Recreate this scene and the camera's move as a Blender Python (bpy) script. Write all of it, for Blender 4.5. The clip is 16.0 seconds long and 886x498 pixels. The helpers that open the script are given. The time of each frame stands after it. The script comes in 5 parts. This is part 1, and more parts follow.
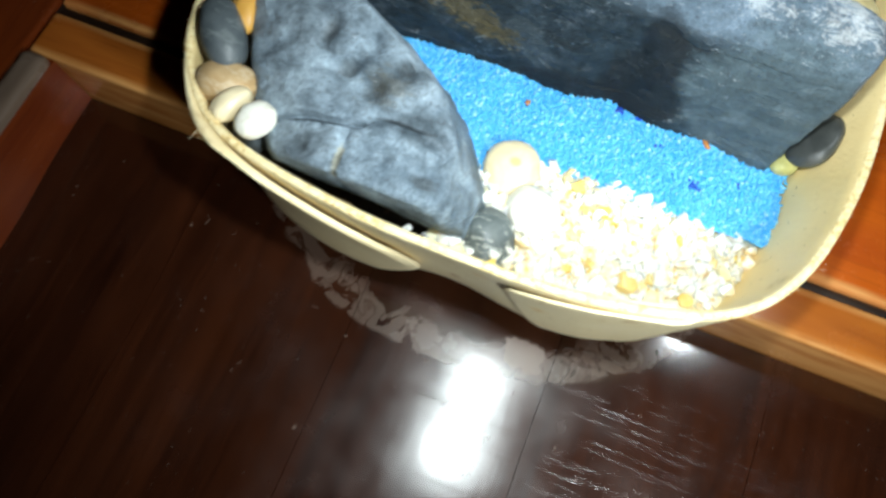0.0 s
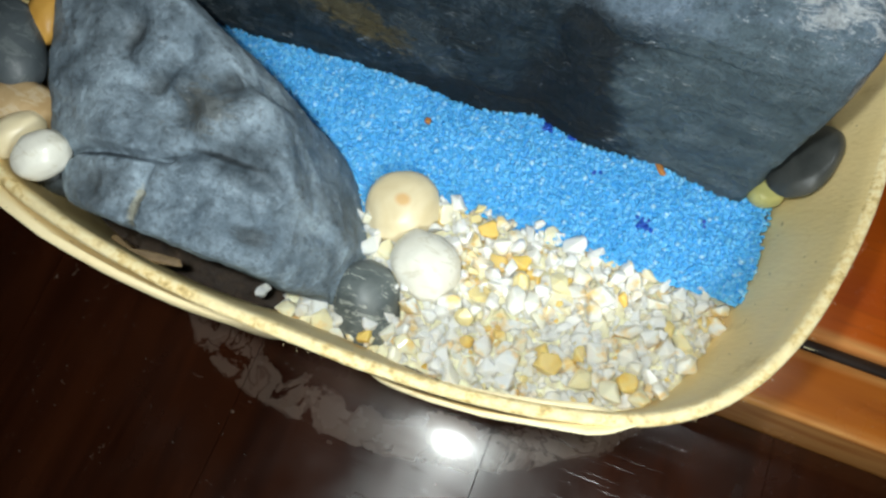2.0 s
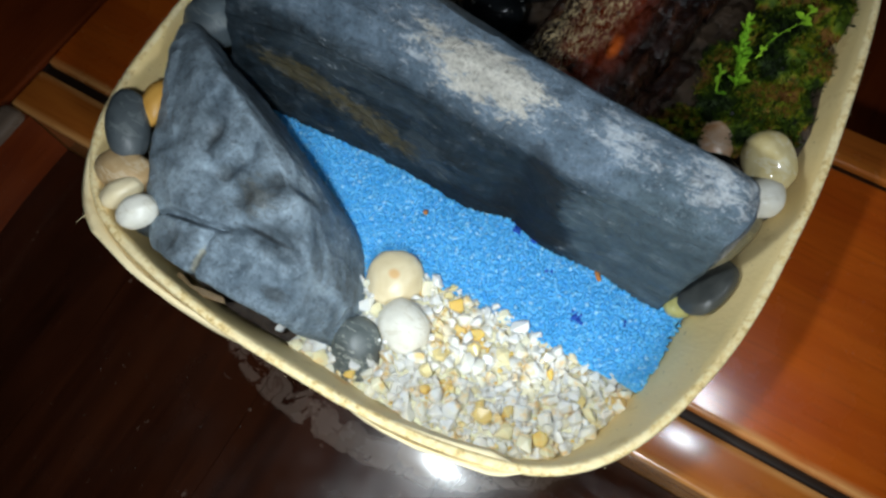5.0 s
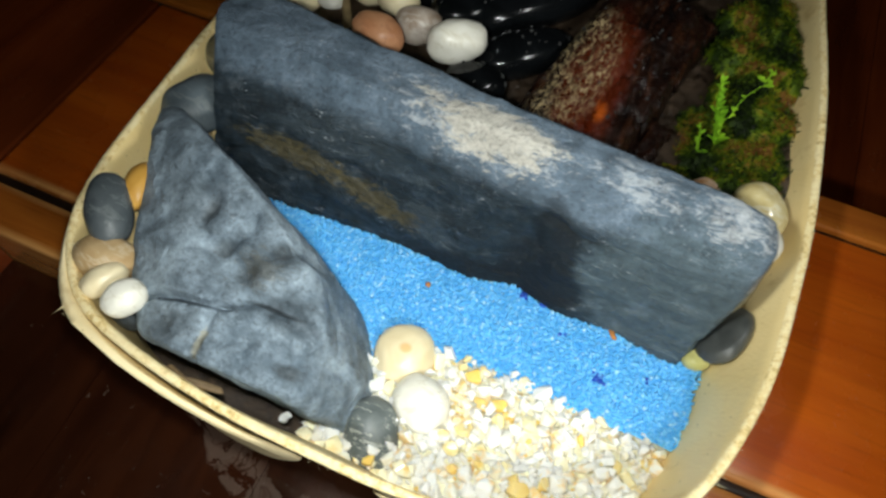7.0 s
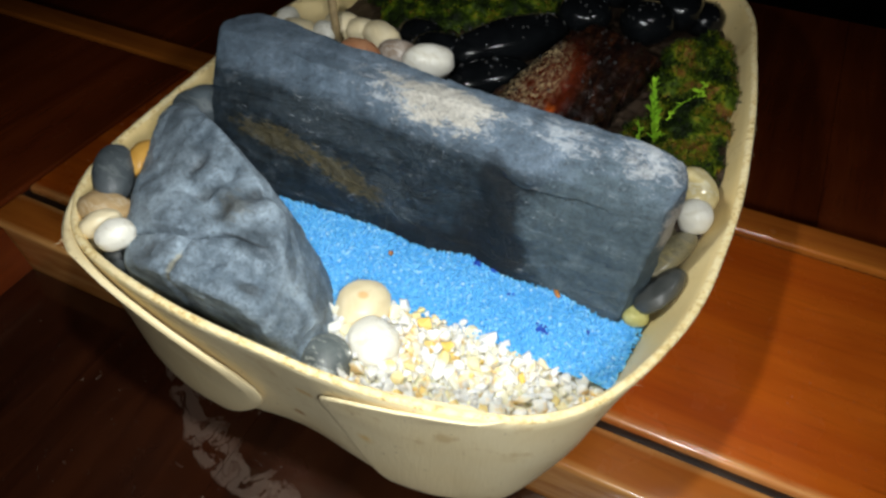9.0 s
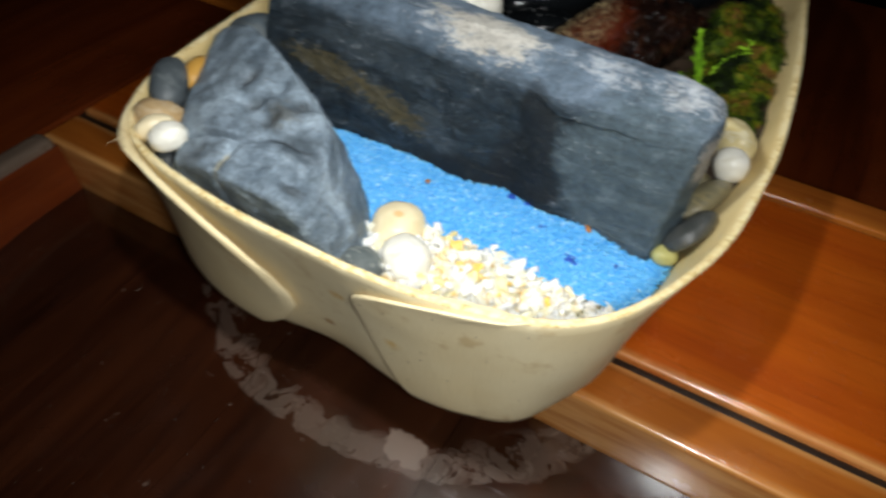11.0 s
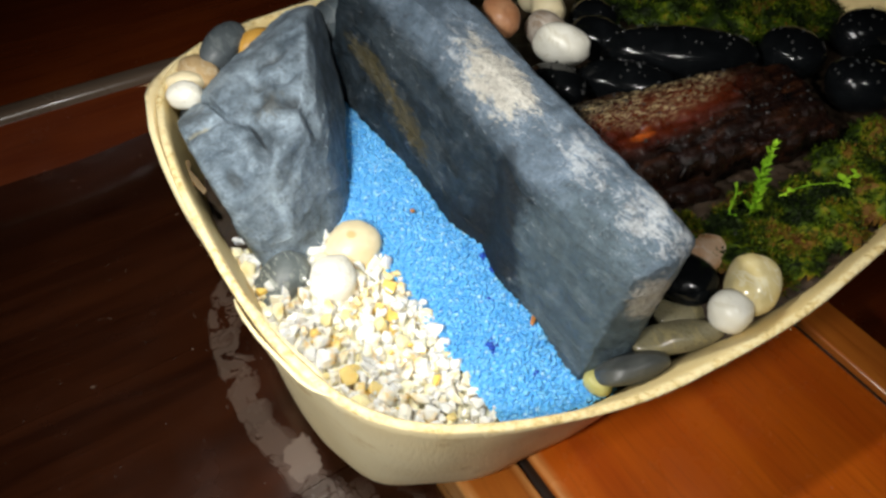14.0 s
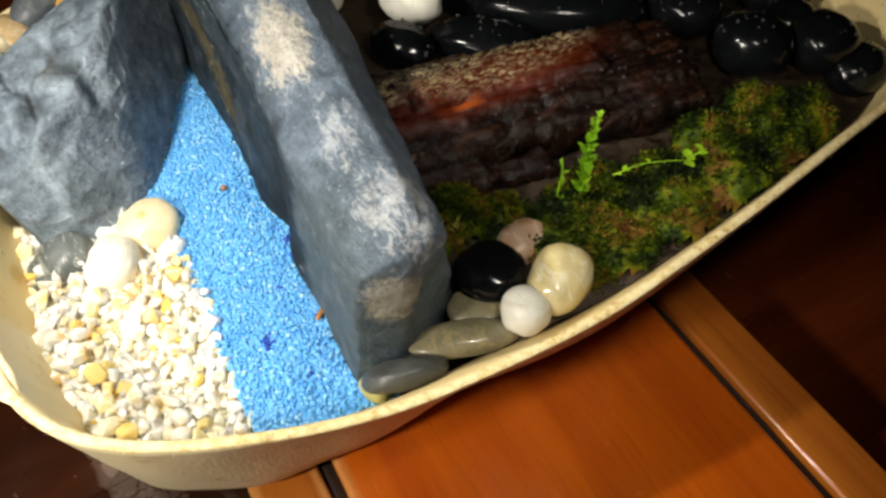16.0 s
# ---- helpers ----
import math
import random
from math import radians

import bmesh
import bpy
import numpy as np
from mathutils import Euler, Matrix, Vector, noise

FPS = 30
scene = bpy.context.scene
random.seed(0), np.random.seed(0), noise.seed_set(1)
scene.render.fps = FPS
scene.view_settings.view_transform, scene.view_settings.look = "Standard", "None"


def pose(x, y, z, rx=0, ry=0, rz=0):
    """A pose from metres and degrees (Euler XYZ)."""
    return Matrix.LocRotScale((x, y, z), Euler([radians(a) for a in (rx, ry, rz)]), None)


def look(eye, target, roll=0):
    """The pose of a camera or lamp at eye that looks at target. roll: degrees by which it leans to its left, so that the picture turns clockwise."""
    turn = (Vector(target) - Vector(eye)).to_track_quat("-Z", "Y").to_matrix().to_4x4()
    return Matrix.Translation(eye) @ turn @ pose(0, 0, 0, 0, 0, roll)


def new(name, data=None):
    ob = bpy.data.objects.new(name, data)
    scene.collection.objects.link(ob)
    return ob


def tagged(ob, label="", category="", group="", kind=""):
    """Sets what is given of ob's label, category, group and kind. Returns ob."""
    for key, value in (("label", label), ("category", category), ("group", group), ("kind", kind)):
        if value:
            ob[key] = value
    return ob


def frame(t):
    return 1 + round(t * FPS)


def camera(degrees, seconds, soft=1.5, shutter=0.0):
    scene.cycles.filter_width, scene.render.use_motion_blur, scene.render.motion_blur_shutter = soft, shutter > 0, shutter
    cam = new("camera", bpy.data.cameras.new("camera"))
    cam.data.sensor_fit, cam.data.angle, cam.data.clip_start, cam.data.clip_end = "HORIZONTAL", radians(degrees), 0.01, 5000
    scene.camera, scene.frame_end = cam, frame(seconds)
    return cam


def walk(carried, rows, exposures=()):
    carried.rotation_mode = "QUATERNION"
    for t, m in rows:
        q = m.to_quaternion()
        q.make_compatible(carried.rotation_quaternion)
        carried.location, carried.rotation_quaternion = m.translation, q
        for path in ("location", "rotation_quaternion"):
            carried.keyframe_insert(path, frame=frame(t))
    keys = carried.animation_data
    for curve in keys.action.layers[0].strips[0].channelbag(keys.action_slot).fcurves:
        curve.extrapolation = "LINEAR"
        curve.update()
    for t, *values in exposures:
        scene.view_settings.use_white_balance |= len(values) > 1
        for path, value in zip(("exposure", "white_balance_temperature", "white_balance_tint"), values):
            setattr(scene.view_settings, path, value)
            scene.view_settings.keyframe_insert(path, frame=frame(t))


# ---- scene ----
cam = camera(64.2, 16.0, soft=2.6, shutter=0.5)
# seconds, place in metres, turn in degrees
ROWS = [
    (0.0, -0.0547, -0.1541, 0.3015, 20.42, -1.91, 21.66),
    (0.5, -0.0374, -0.1261, 0.2736, 21.69, -1.02, 22.88),
    (1.0, -0.0217, -0.1069, 0.2512, 21.44, 1.13, 22.29),
    (1.5, -0.0219, -0.1004, 0.2468, 21.18, 0.99, 21.44),
    (2.0, -0.0200, -0.1005, 0.2458, 21.59, 1.05, 21.65),
    (2.5, -0.0192, -0.1007, 0.2461, 21.76, 1.07, 21.54),
    (3.0, -0.0171, -0.1002, 0.2469, 21.68, 1.14, 21.38),
    (3.2, -0.0171, -0.0981, 0.2485, 21.34, 0.94, 21.42),
    (5.3, 0.0059, -0.0880, 0.3183, 22.73, 1.67, 31.63),
    (5.5, -0.0054, -0.0782, 0.3122, 22.73, -0.67, 31.61),
    (6.0, -0.0228, -0.0967, 0.2952, 26.93, -0.86, 30.52),
    (6.5, -0.0478, -0.0980, 0.3095, 27.49, -2.83, 25.06),
    (7.0, -0.0198, -0.1202, 0.2956, 32.61, -2.21, 23.65),
    (7.5, 0.0111, -0.1302, 0.3030, 37.65, 0.72, 27.30),
    (8.0, 0.0384, -0.1496, 0.2788, 41.13, -0.97, 27.95),
    (8.5, 0.0337, -0.1691, 0.2849, 43.80, -0.42, 25.98),
    (8.7, 0.0382, -0.1736, 0.2795, 44.92, -0.32, 25.92),
    (10.8, 0.0506, -0.1959, 0.2586, 43.55, -2.38, 27.77),
    (11.0, 0.0536, -0.2020, 0.2562, 44.57, -1.64, 30.62),
    (11.5, 0.0562, -0.2032, 0.2502, 44.18, -1.16, 40.83),
    (12.0, 0.0773, -0.1856, 0.2537, 43.72, -1.60, 46.75),
    (12.5, 0.1122, -0.1704, 0.2551, 44.49, -0.16, 52.26),
    (13.0, 0.1169, -0.1480, 0.2526, 44.69, -0.91, 55.30),
    (13.5, 0.1125, -0.1198, 0.2610, 43.61, -0.05, 58.08),
    (14.0, 0.1163, -0.0963, 0.2656, 42.02, -1.06, 58.26),
    (14.5, 0.1156, -0.0708, 0.2754, 39.52, 2.14, 60.60),
    (15.0, 0.1106, -0.0417, 0.2810, 40.05, 0.36, 60.15),
    (15.5, 0.1290, -0.0170, 0.2544, 39.22, 1.01, 61.01),
    (16.0, 0.1395, -0.0048, 0.2480, 38.95, 1.17, 61.01),
]
EXPOSURES = [(0.0, 0.05, 6150, 0), (0.5, 0.0, 6200, 0), (1.0, -0.3, 6250, 1), (1.5, -0.56, 6350, 1), (2.5, -0.92, 6420, 2), (3.2, -1.0, 6400, 2), (5.3, -0.8, 6050, 4), (5.6, -0.75, 6050, 4), (6.5, -0.56, 6650, 3), (7.0, -0.48, 6700, 3), (8.5, -0.55, 6600, 6), (11.0, -0.52, 6600, 8), (12.5, -0.5, 7050, 11), (13.5, -0.42, 6950, 9), (15.0, -0.18, 7250, 8), (16.0, -0.08, 7650, 10)]
walk(cam, [(t, pose(x, y, z, rx, ry, rz)) for t, x, y, z, rx, ry, rz in ROWS], EXPOSURES)

# ---- world and lights ----
world = bpy.data.worlds.new("night")
scene.world = world
world.use_nodes = True
world.node_tree.nodes["Background"].inputs[0].default_value = (0.6, 0.75, 1.0, 1)
world.node_tree.nodes["Background"].inputs[1].default_value = 0.004


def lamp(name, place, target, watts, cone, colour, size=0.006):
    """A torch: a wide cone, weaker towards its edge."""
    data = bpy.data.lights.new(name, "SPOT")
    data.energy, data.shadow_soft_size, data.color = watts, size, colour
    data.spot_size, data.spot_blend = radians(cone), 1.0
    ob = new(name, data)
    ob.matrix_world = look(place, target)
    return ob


# fixed stand-ins for the one moving torch, all shining at once
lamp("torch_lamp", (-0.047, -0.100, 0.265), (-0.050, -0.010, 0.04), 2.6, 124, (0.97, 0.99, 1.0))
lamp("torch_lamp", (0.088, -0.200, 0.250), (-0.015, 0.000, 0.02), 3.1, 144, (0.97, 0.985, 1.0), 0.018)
# added off the torch's way, to brighten moss and pebbles at the back
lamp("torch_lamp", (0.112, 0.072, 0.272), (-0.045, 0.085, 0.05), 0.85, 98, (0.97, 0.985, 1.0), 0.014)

MM = 0.001


# ---- node helpers ----
def put(nt, n, values):
    for key, value in values.items():
        if isinstance(value, bpy.types.NodeSocket):
            nt.links.new(value, n.inputs[key])
        else:
            n.inputs[key].default_value = value
    return n


def material(name, rough=0.5, metallic=0.0, coat=0.0, coat_rough=0.1, spec=0.5):
    m = bpy.data.materials.new(name)
    m.use_nodes = True
    b = m.node_tree.nodes["Principled BSDF"]
    b.inputs["Roughness"].default_value = rough
    b.inputs["Metallic"].default_value = metallic
    b.inputs["Coat Weight"].default_value = coat
    b.inputs["Coat Roughness"].default_value = coat_rough
    b.inputs["Specular IOR Level"].default_value = spec
    return m, m.node_tree, b


def coords(nt, scale=(1, 1, 1), turn=(0, 0, 0), shift=(0, 0, 0)):
    c = nt.nodes.new("ShaderNodeTexCoord")
    p = nt.nodes.new("ShaderNodeMapping")
    put(nt, p, {"Vector": c.outputs["Object"], "Scale": scale, "Rotation": [radians(a) for a in turn], "Location": shift})
    return p.outputs[0]


def cloud(nt, vec, scale, detail=4.0, rough=0.55, distort=0.0):
    n = nt.nodes.new("ShaderNodeTexNoise")
    put(nt, n, {"Vector": vec, "Scale": scale, "Detail": detail, "Roughness": rough, "Distortion": distort})
    return n.outputs[0]


def cells(nt, vec, scale, feature="F1"):
    n = nt.nodes.new("ShaderNodeTexVoronoi")
    n.feature = feature
    put(nt, n, {"Vector": vec, "Scale": scale})
    return n.outputs["Distance"]


def ramp(nt, fac, stops):
    n = nt.nodes.new("ShaderNodeValToRGB")
    e = n.color_ramp.elements
    while len(e) < len(stops):
        e.new(0.5)
    for k, (at, col) in enumerate(stops):
        e[k].position = at
        e[k].color = (*col, 1) if isinstance(col, tuple) else (col, col, col, 1)
    nt.links.new(fac, n.inputs[0])
    return n.outputs[0]


def calc(nt, op, a, b=0.0, clamp=False):
    n = nt.nodes.new("ShaderNodeMath")
    n.operation, n.use_clamp = op, clamp
    put(nt, n, {0: a, 1: b})
    return n.outputs[0]


def mix(nt, fac, a, b, way="MIX"):
    n = nt.nodes.new("ShaderNodeMix")
    n.data_type, n.blend_type = "RGBA", way
    put(nt, n, {0: fac, 6: (*a, 1) if isinstance(a, tuple) else a, 7: (*b, 1) if isinstance(b, tuple) else b})
    return n.outputs[2]


def bump(nt, b, height, strength=0.3, depth=0.001):
    n = nt.nodes.new("ShaderNodeBump")
    put(nt, n, {"Height": height, "Strength": strength, "Distance": depth})
    nt.links.new(n.outputs[0], b.inputs["Normal"])
    return n


def axes(nt, vec):
    n = nt.nodes.new("ShaderNodeSeparateXYZ")
    nt.links.new(vec, n.inputs[0])
    return n.outputs


def blob(nt, vec, centre, size):
    """1 inside an ellipsoid, falling to 0 at its skin."""
    p = nt.nodes.new("ShaderNodeMapping")
    p.vector_type = "POINT"
    put(nt, p, {"Vector": vec, "Scale": [1 / s for s in size], "Location": [-c / s for c, s in zip(centre, size)]})
    n = nt.nodes.new("ShaderNodeVectorMath")
    n.operation = "LENGTH"
    nt.links.new(p.outputs[0], n.inputs[0])
    return calc(nt, "SUBTRACT", 1.0, n.outputs["Value"], clamp=True)


def island(nt):
    return nt.nodes.new("ShaderNodeNewGeometry").outputs["Random Per Island"]


def by_object(nt):
    return nt.nodes.new("ShaderNodeObjectInfo").outputs["Random"]


# ---- materials ----
def lacquered_wood(name, dark, light, along, rough, stain=False, scratches=0.0, worn=()):
    """Lacquered hardwood with grain along x (0) or y (1)."""
    m, nt, b = material(name, rough, coat=0.8, coat_rough=rough * 0.6)
    stretch = (3, 40, 40) if along == 0 else (40, 3, 40)
    v = coords(nt, stretch)
    w = nt.nodes.new("ShaderNodeVectorMath")
    put(nt, w, {0: v, 1: (0.0, 0.0, 0.0)})
    shift = nt.nodes.new("ShaderNodeCombineXYZ")
    r = calc(nt, "MULTIPLY", by_object(nt), 37.0)
    put(nt, shift, {0: r, 1: r, 2: r})
    put(nt, w, {1: shift.outputs[0]})
    grain = cloud(nt, w.outputs[0], 1.6, 6.0, 0.62, 0.6)
    broad = cloud(nt, coords(nt), 9.0, 3.0)
    pores = cloud(nt, w.outputs[0], 11.0, 3.0)
    col = ramp(nt, grain, [(0.3, dark), (0.72, light)])
    col = mix(nt, calc(nt, "MULTIPLY", ramp(nt, broad, [(0.35, 0.0), (0.7, 1.0)]), 0.45), col, tuple(c * 0.55 for c in dark))
    col = mix(nt, calc(nt, "MULTIPLY", ramp(nt, pores, [(0.55, 0.0), (0.75, 1.0)]), 0.35), col, tuple(c * 0.4 for c in dark))
    dust = ramp(nt, cloud(nt, coords(nt), 900.0, 1.0), [(0.76, 0.0), (0.78, 1.0)])
    col = mix(nt, calc(nt, "MULTIPLY", dust, 0.2), col, (0.5, 0.45, 0.4))
    rgh = ramp(nt, cloud(nt, coords(nt), 30.0, 5.0), [(0.3, rough * 0.7), (0.75, rough * 1.6)])
    height = calc(nt, "MULTIPLY", pores, 0.25)
    if scratches:
        total = height
        for turn in (12, 58, 103, 151):
            s = cloud(nt, coords(nt, (14, 900, 1), (0, 0, turn)), 1.0, 2.0)
            line = ramp(nt, s, [(0.66, 0.0), (0.72, 1.0)])
            total = calc(nt, "ADD", total, calc(nt, "MULTIPLY", line, scratches))
        height = total
    for edge in worn:
        # lacquer rubbed pale along an edge
        x, y, z = axes(nt, coords(nt))
        off = calc(nt, "ABSOLUTE", calc(nt, "SUBTRACT", y, edge))
        rub = calc(nt, "MULTIPLY", ramp(nt, off, [(0.0004, 1.0), (0.0015, 0.0)]), ramp(nt, cloud(nt, coords(nt, (25, 200, 200)), 1.0, 4.0), [(0.30, 0.25), (0.60, 0.9)]))
        col = mix(nt, rub, col, (0.78, 0.40, 0.13))
    if stain:
        # dried water mark, an uneven ring round the foot of the container
        c = coords(nt)
        warp = cloud(nt, c, 28.0, 3.0)
        x, y, z = axes(nt, c)
        ex = calc(nt, "DIVIDE", calc(nt, "ADD", x, 0.075), 0.100)
        ey = calc(nt, "DIVIDE", calc(nt, "ADD", y, 0.012), 0.066)
        d = calc(nt, "SQRT", calc(nt, "ADD", calc(nt, "MULTIPLY", ex, ex), calc(nt, "MULTIPLY", ey, ey)))
        d = calc(nt, "ADD", d, calc(nt, "MULTIPLY", calc(nt, "SUBTRACT", warp, 0.5), 0.16))
        d = calc(nt, "SUBTRACT", d, 0.60)
        band = calc(nt, "MULTIPLY", ramp(nt, d, [(0.26, 0.0), (0.38, 1.0)]), ramp(nt, d, [(0.535, 1.0), (0.57, 0.0)]))
        # a film that dried in tongues, broken by bare veins, thickest in a few pools
        curl = cloud(nt, c, 58.0, 3.0, 0.55, 1.0)
        vein = ramp(nt, calc(nt, "ABSOLUTE", calc(nt, "SUBTRACT", curl, 0.5)), [(0.010, 1.0), (0.030, 0.0)])
        vein = calc(nt, "MULTIPLY", vein, ramp(nt, cloud(nt, c, 36.0, 2.0), [(0.40, 0.1), (0.55, 0.9)]))
        bare = ramp(nt, calc(nt, "ADD", calc(nt, "MULTIPLY", cloud(nt, c, 60.0, 4.0, 0.6, 0.6), 0.85), calc(nt, "MULTIPLY", band, 0.15)), [(0.49, 0.0), (0.52, 1.0)])
        film = calc(nt, "MULTIPLY", calc(nt, "MULTIPLY", band, bare), calc(nt, "SUBTRACT", 1.0, vein))
        pools = ramp(nt, cells(nt, c, 95.0, "SMOOTH_F1"), [(0.26, 1.0), (0.34, 0.0)])
        pool = calc(nt, "MULTIPLY", pools, ramp(nt, x, [(0.0, 0.0), (0.02, 1.0)]))
        at = blob(nt, c, (-0.034, -0.071, -0.033), (0.017, 0.012, 0.03))
        at = ramp(nt, calc(nt, "ADD", at, calc(nt, "MULTIPLY", calc(nt, "SUBTRACT", cloud(nt, c, 110.0, 4.0, 0.6), 0.5), 1.5)), [(0.30, 0.0), (0.42, 1.0)])
        mark = calc(nt, "ADD", calc(nt, "MULTIPLY", film, 0.18), calc(nt, "MULTIPLY", calc(nt, "MULTIPLY", band, pool), 0.14))
        mark = calc(nt, "MAXIMUM", mark, calc(nt, "MULTIPLY", at, 0.40))
        col = mix(nt, mark, col, (0.36, 0.27, 0.21))
        rgh = mix(nt, mark, rgh, (0.55, 0.55, 0.55))
    put(nt, b, {"Base Color": col, "Roughness": rgh})
    bump(nt, b, height, 0.25, 0.0006)
    return m


M_PANEL = lacquered_wood("dark_lacquered_wood", (0.018, 0.0048, 0.002), (0.052, 0.014, 0.005), 1, 0.20, True, 0.30)
M_RAIL = lacquered_wood("brown_lacquered_wood", (0.38, 0.094, 0.014), (0.59, 0.185, 0.025), 0, 0.20, False, 0.0, (-0.0015, -0.0252))
M_RAIL_Y = lacquered_wood("brown_lacquered_rail_wood", (0.12, 0.020, 0.005), (0.22, 0.044, 0.008), 1, 0.20)
M_BEAD = lacquered_wood("worn_lacquered_bead", (0.13, 0.085, 0.06), (0.26, 0.19, 0.14), 1, 0.26)
M_BOARD = lacquered_wood("red_brown_lacquered_wood", (0.45, 0.072, 0.006), (0.68, 0.145, 0.010), 0, 0.24, False, 0.0, (0.0060,))


def plain(name, colour, rough=0.6, vary=0.25, scale=60.0, depth=0.0004):
    m, nt, b = material(name, rough)
    n = cloud(nt, coords(nt), scale, 5.0)
    put(nt, b, {"Base Color": ramp(nt, n, [(0.3, tuple(c * (1 - vary) for c in colour)), (0.7, tuple(min(1, c * (1 + vary)) for c in colour))])})
    bump(nt, b, n, 0.4, depth)
    return m


M_GAP = plain("black_gap_filler", (0.018, 0.010, 0.006), 0.5)
M_WALL = plain("dark_painted_wall", (0.10, 0.08, 0.07), 0.8, 0.15, 3.0)
M_FLOOR = plain("dark_floor_tile", (0.05, 0.03, 0.025), 0.4, 0.3, 4.0)


def sheath_material(name, tone_a, tone_b):
    """Pale fibrous leaf sheath: cream with ochre blotches and fine upright fibres."""
    m, nt, b = material(name, 0.55)
    c = coords(nt)
    fibre = cloud(nt, coords(nt, (900, 900, 60)), 1.0, 3.0)
    big = cloud(nt, c, 22.0, 4.0)
    blot = cloud(nt, c, 60.0, 5.0, 0.6)
    col = ramp(nt, big, [(0.3, tone_a), (0.7, tone_b)])
    col = mix(nt, calc(nt, "MULTIPLY", ramp(nt, blot, [(0.60, 0.0), (0.72, 1.0)]), 0.45), col, (0.50, 0.30, 0.08))
    col = mix(nt, calc(nt, "MULTIPLY", fibre, 0.16), col, (0.50, 0.40, 0.22))
    specks = ramp(nt, cloud(nt, c, 380.0, 1.0), [(0.74, 0.0), (0.77, 1.0)])
    col = mix(nt, calc(nt, "MULTIPLY", specks, 0.5), col, (0.22, 0.12, 0.04))
    # brown age spots on the outside of the front and on the rim
    for place, size, shade in (((-0.064, -0.063, 0.054), (0.007, 0.016, 0.005), (0.80, 0.52, 0.16)), ((-0.040, -0.062, 0.041), (0.008, 0.016, 0.005), (0.82, 0.56, 0.18)), ((-0.075, -0.062, 0.025), (0.004, 0.016, 0.0032), (0.42, 0.20, 0.04)), ((0.054, 0.002, 0.079), (0.004, 0.004, 0.004), (0.30, 0.15, 0.04))):
        spot = calc(nt, "ADD", blob(nt, c, place, size), calc(nt, "MULTIPLY", calc(nt, "SUBTRACT", cloud(nt, c, 240.0, 3.0), 0.5), 0.7))
        col = mix(nt, calc(nt, "MULTIPLY", ramp(nt, spot, [(0.22, 0.0), (0.5, 1.0)]), 0.75), col, shade)
    put(nt, b, {"Base Color": col, "Roughness": ramp(nt, blot, [(0.3, 0.42), (0.7, 0.66)])})
    bump(nt, b, calc(nt, "ADD", fibre, calc(nt, "MULTIPLY", blot, 1.5)), 0.35, 0.0006)
    return m


M_SHEATH = sheath_material("cream_leaf_sheath", (0.88, 0.72, 0.41), (0.95, 0.83, 0.54))
M_LINING = sheath_material("yellow_sheath_lining", (0.88, 0.66, 0.29), (0.95, 0.77, 0.41))


def cut_edge_material():
    """The rough cut edge of the sheath: granular ochre and cream pith."""
    m, nt, b = material("cut_sheath_edge", 0.7)
    c = coords(nt)
    grain = cloud(nt, c, 420.0, 5.0, 0.7)
    broad = cloud(nt, c, 90.0, 4.0)
    col = ramp(nt, grain, [(0.34, (0.52, 0.36, 0.14)), (0.46, (0.82, 0.62, 0.28)), (0.60, (0.94, 0.80, 0.47))])
    col = mix(nt, ramp(nt, broad, [(0.45, 0.0), (0.65, 0.7)]), col, (0.94, 0.80, 0.48))
    put(nt, b, {"Base Color": col})
    bump(nt, b, grain, 0.5, 0.001)
    return m


M_EDGE = cut_edge_material()


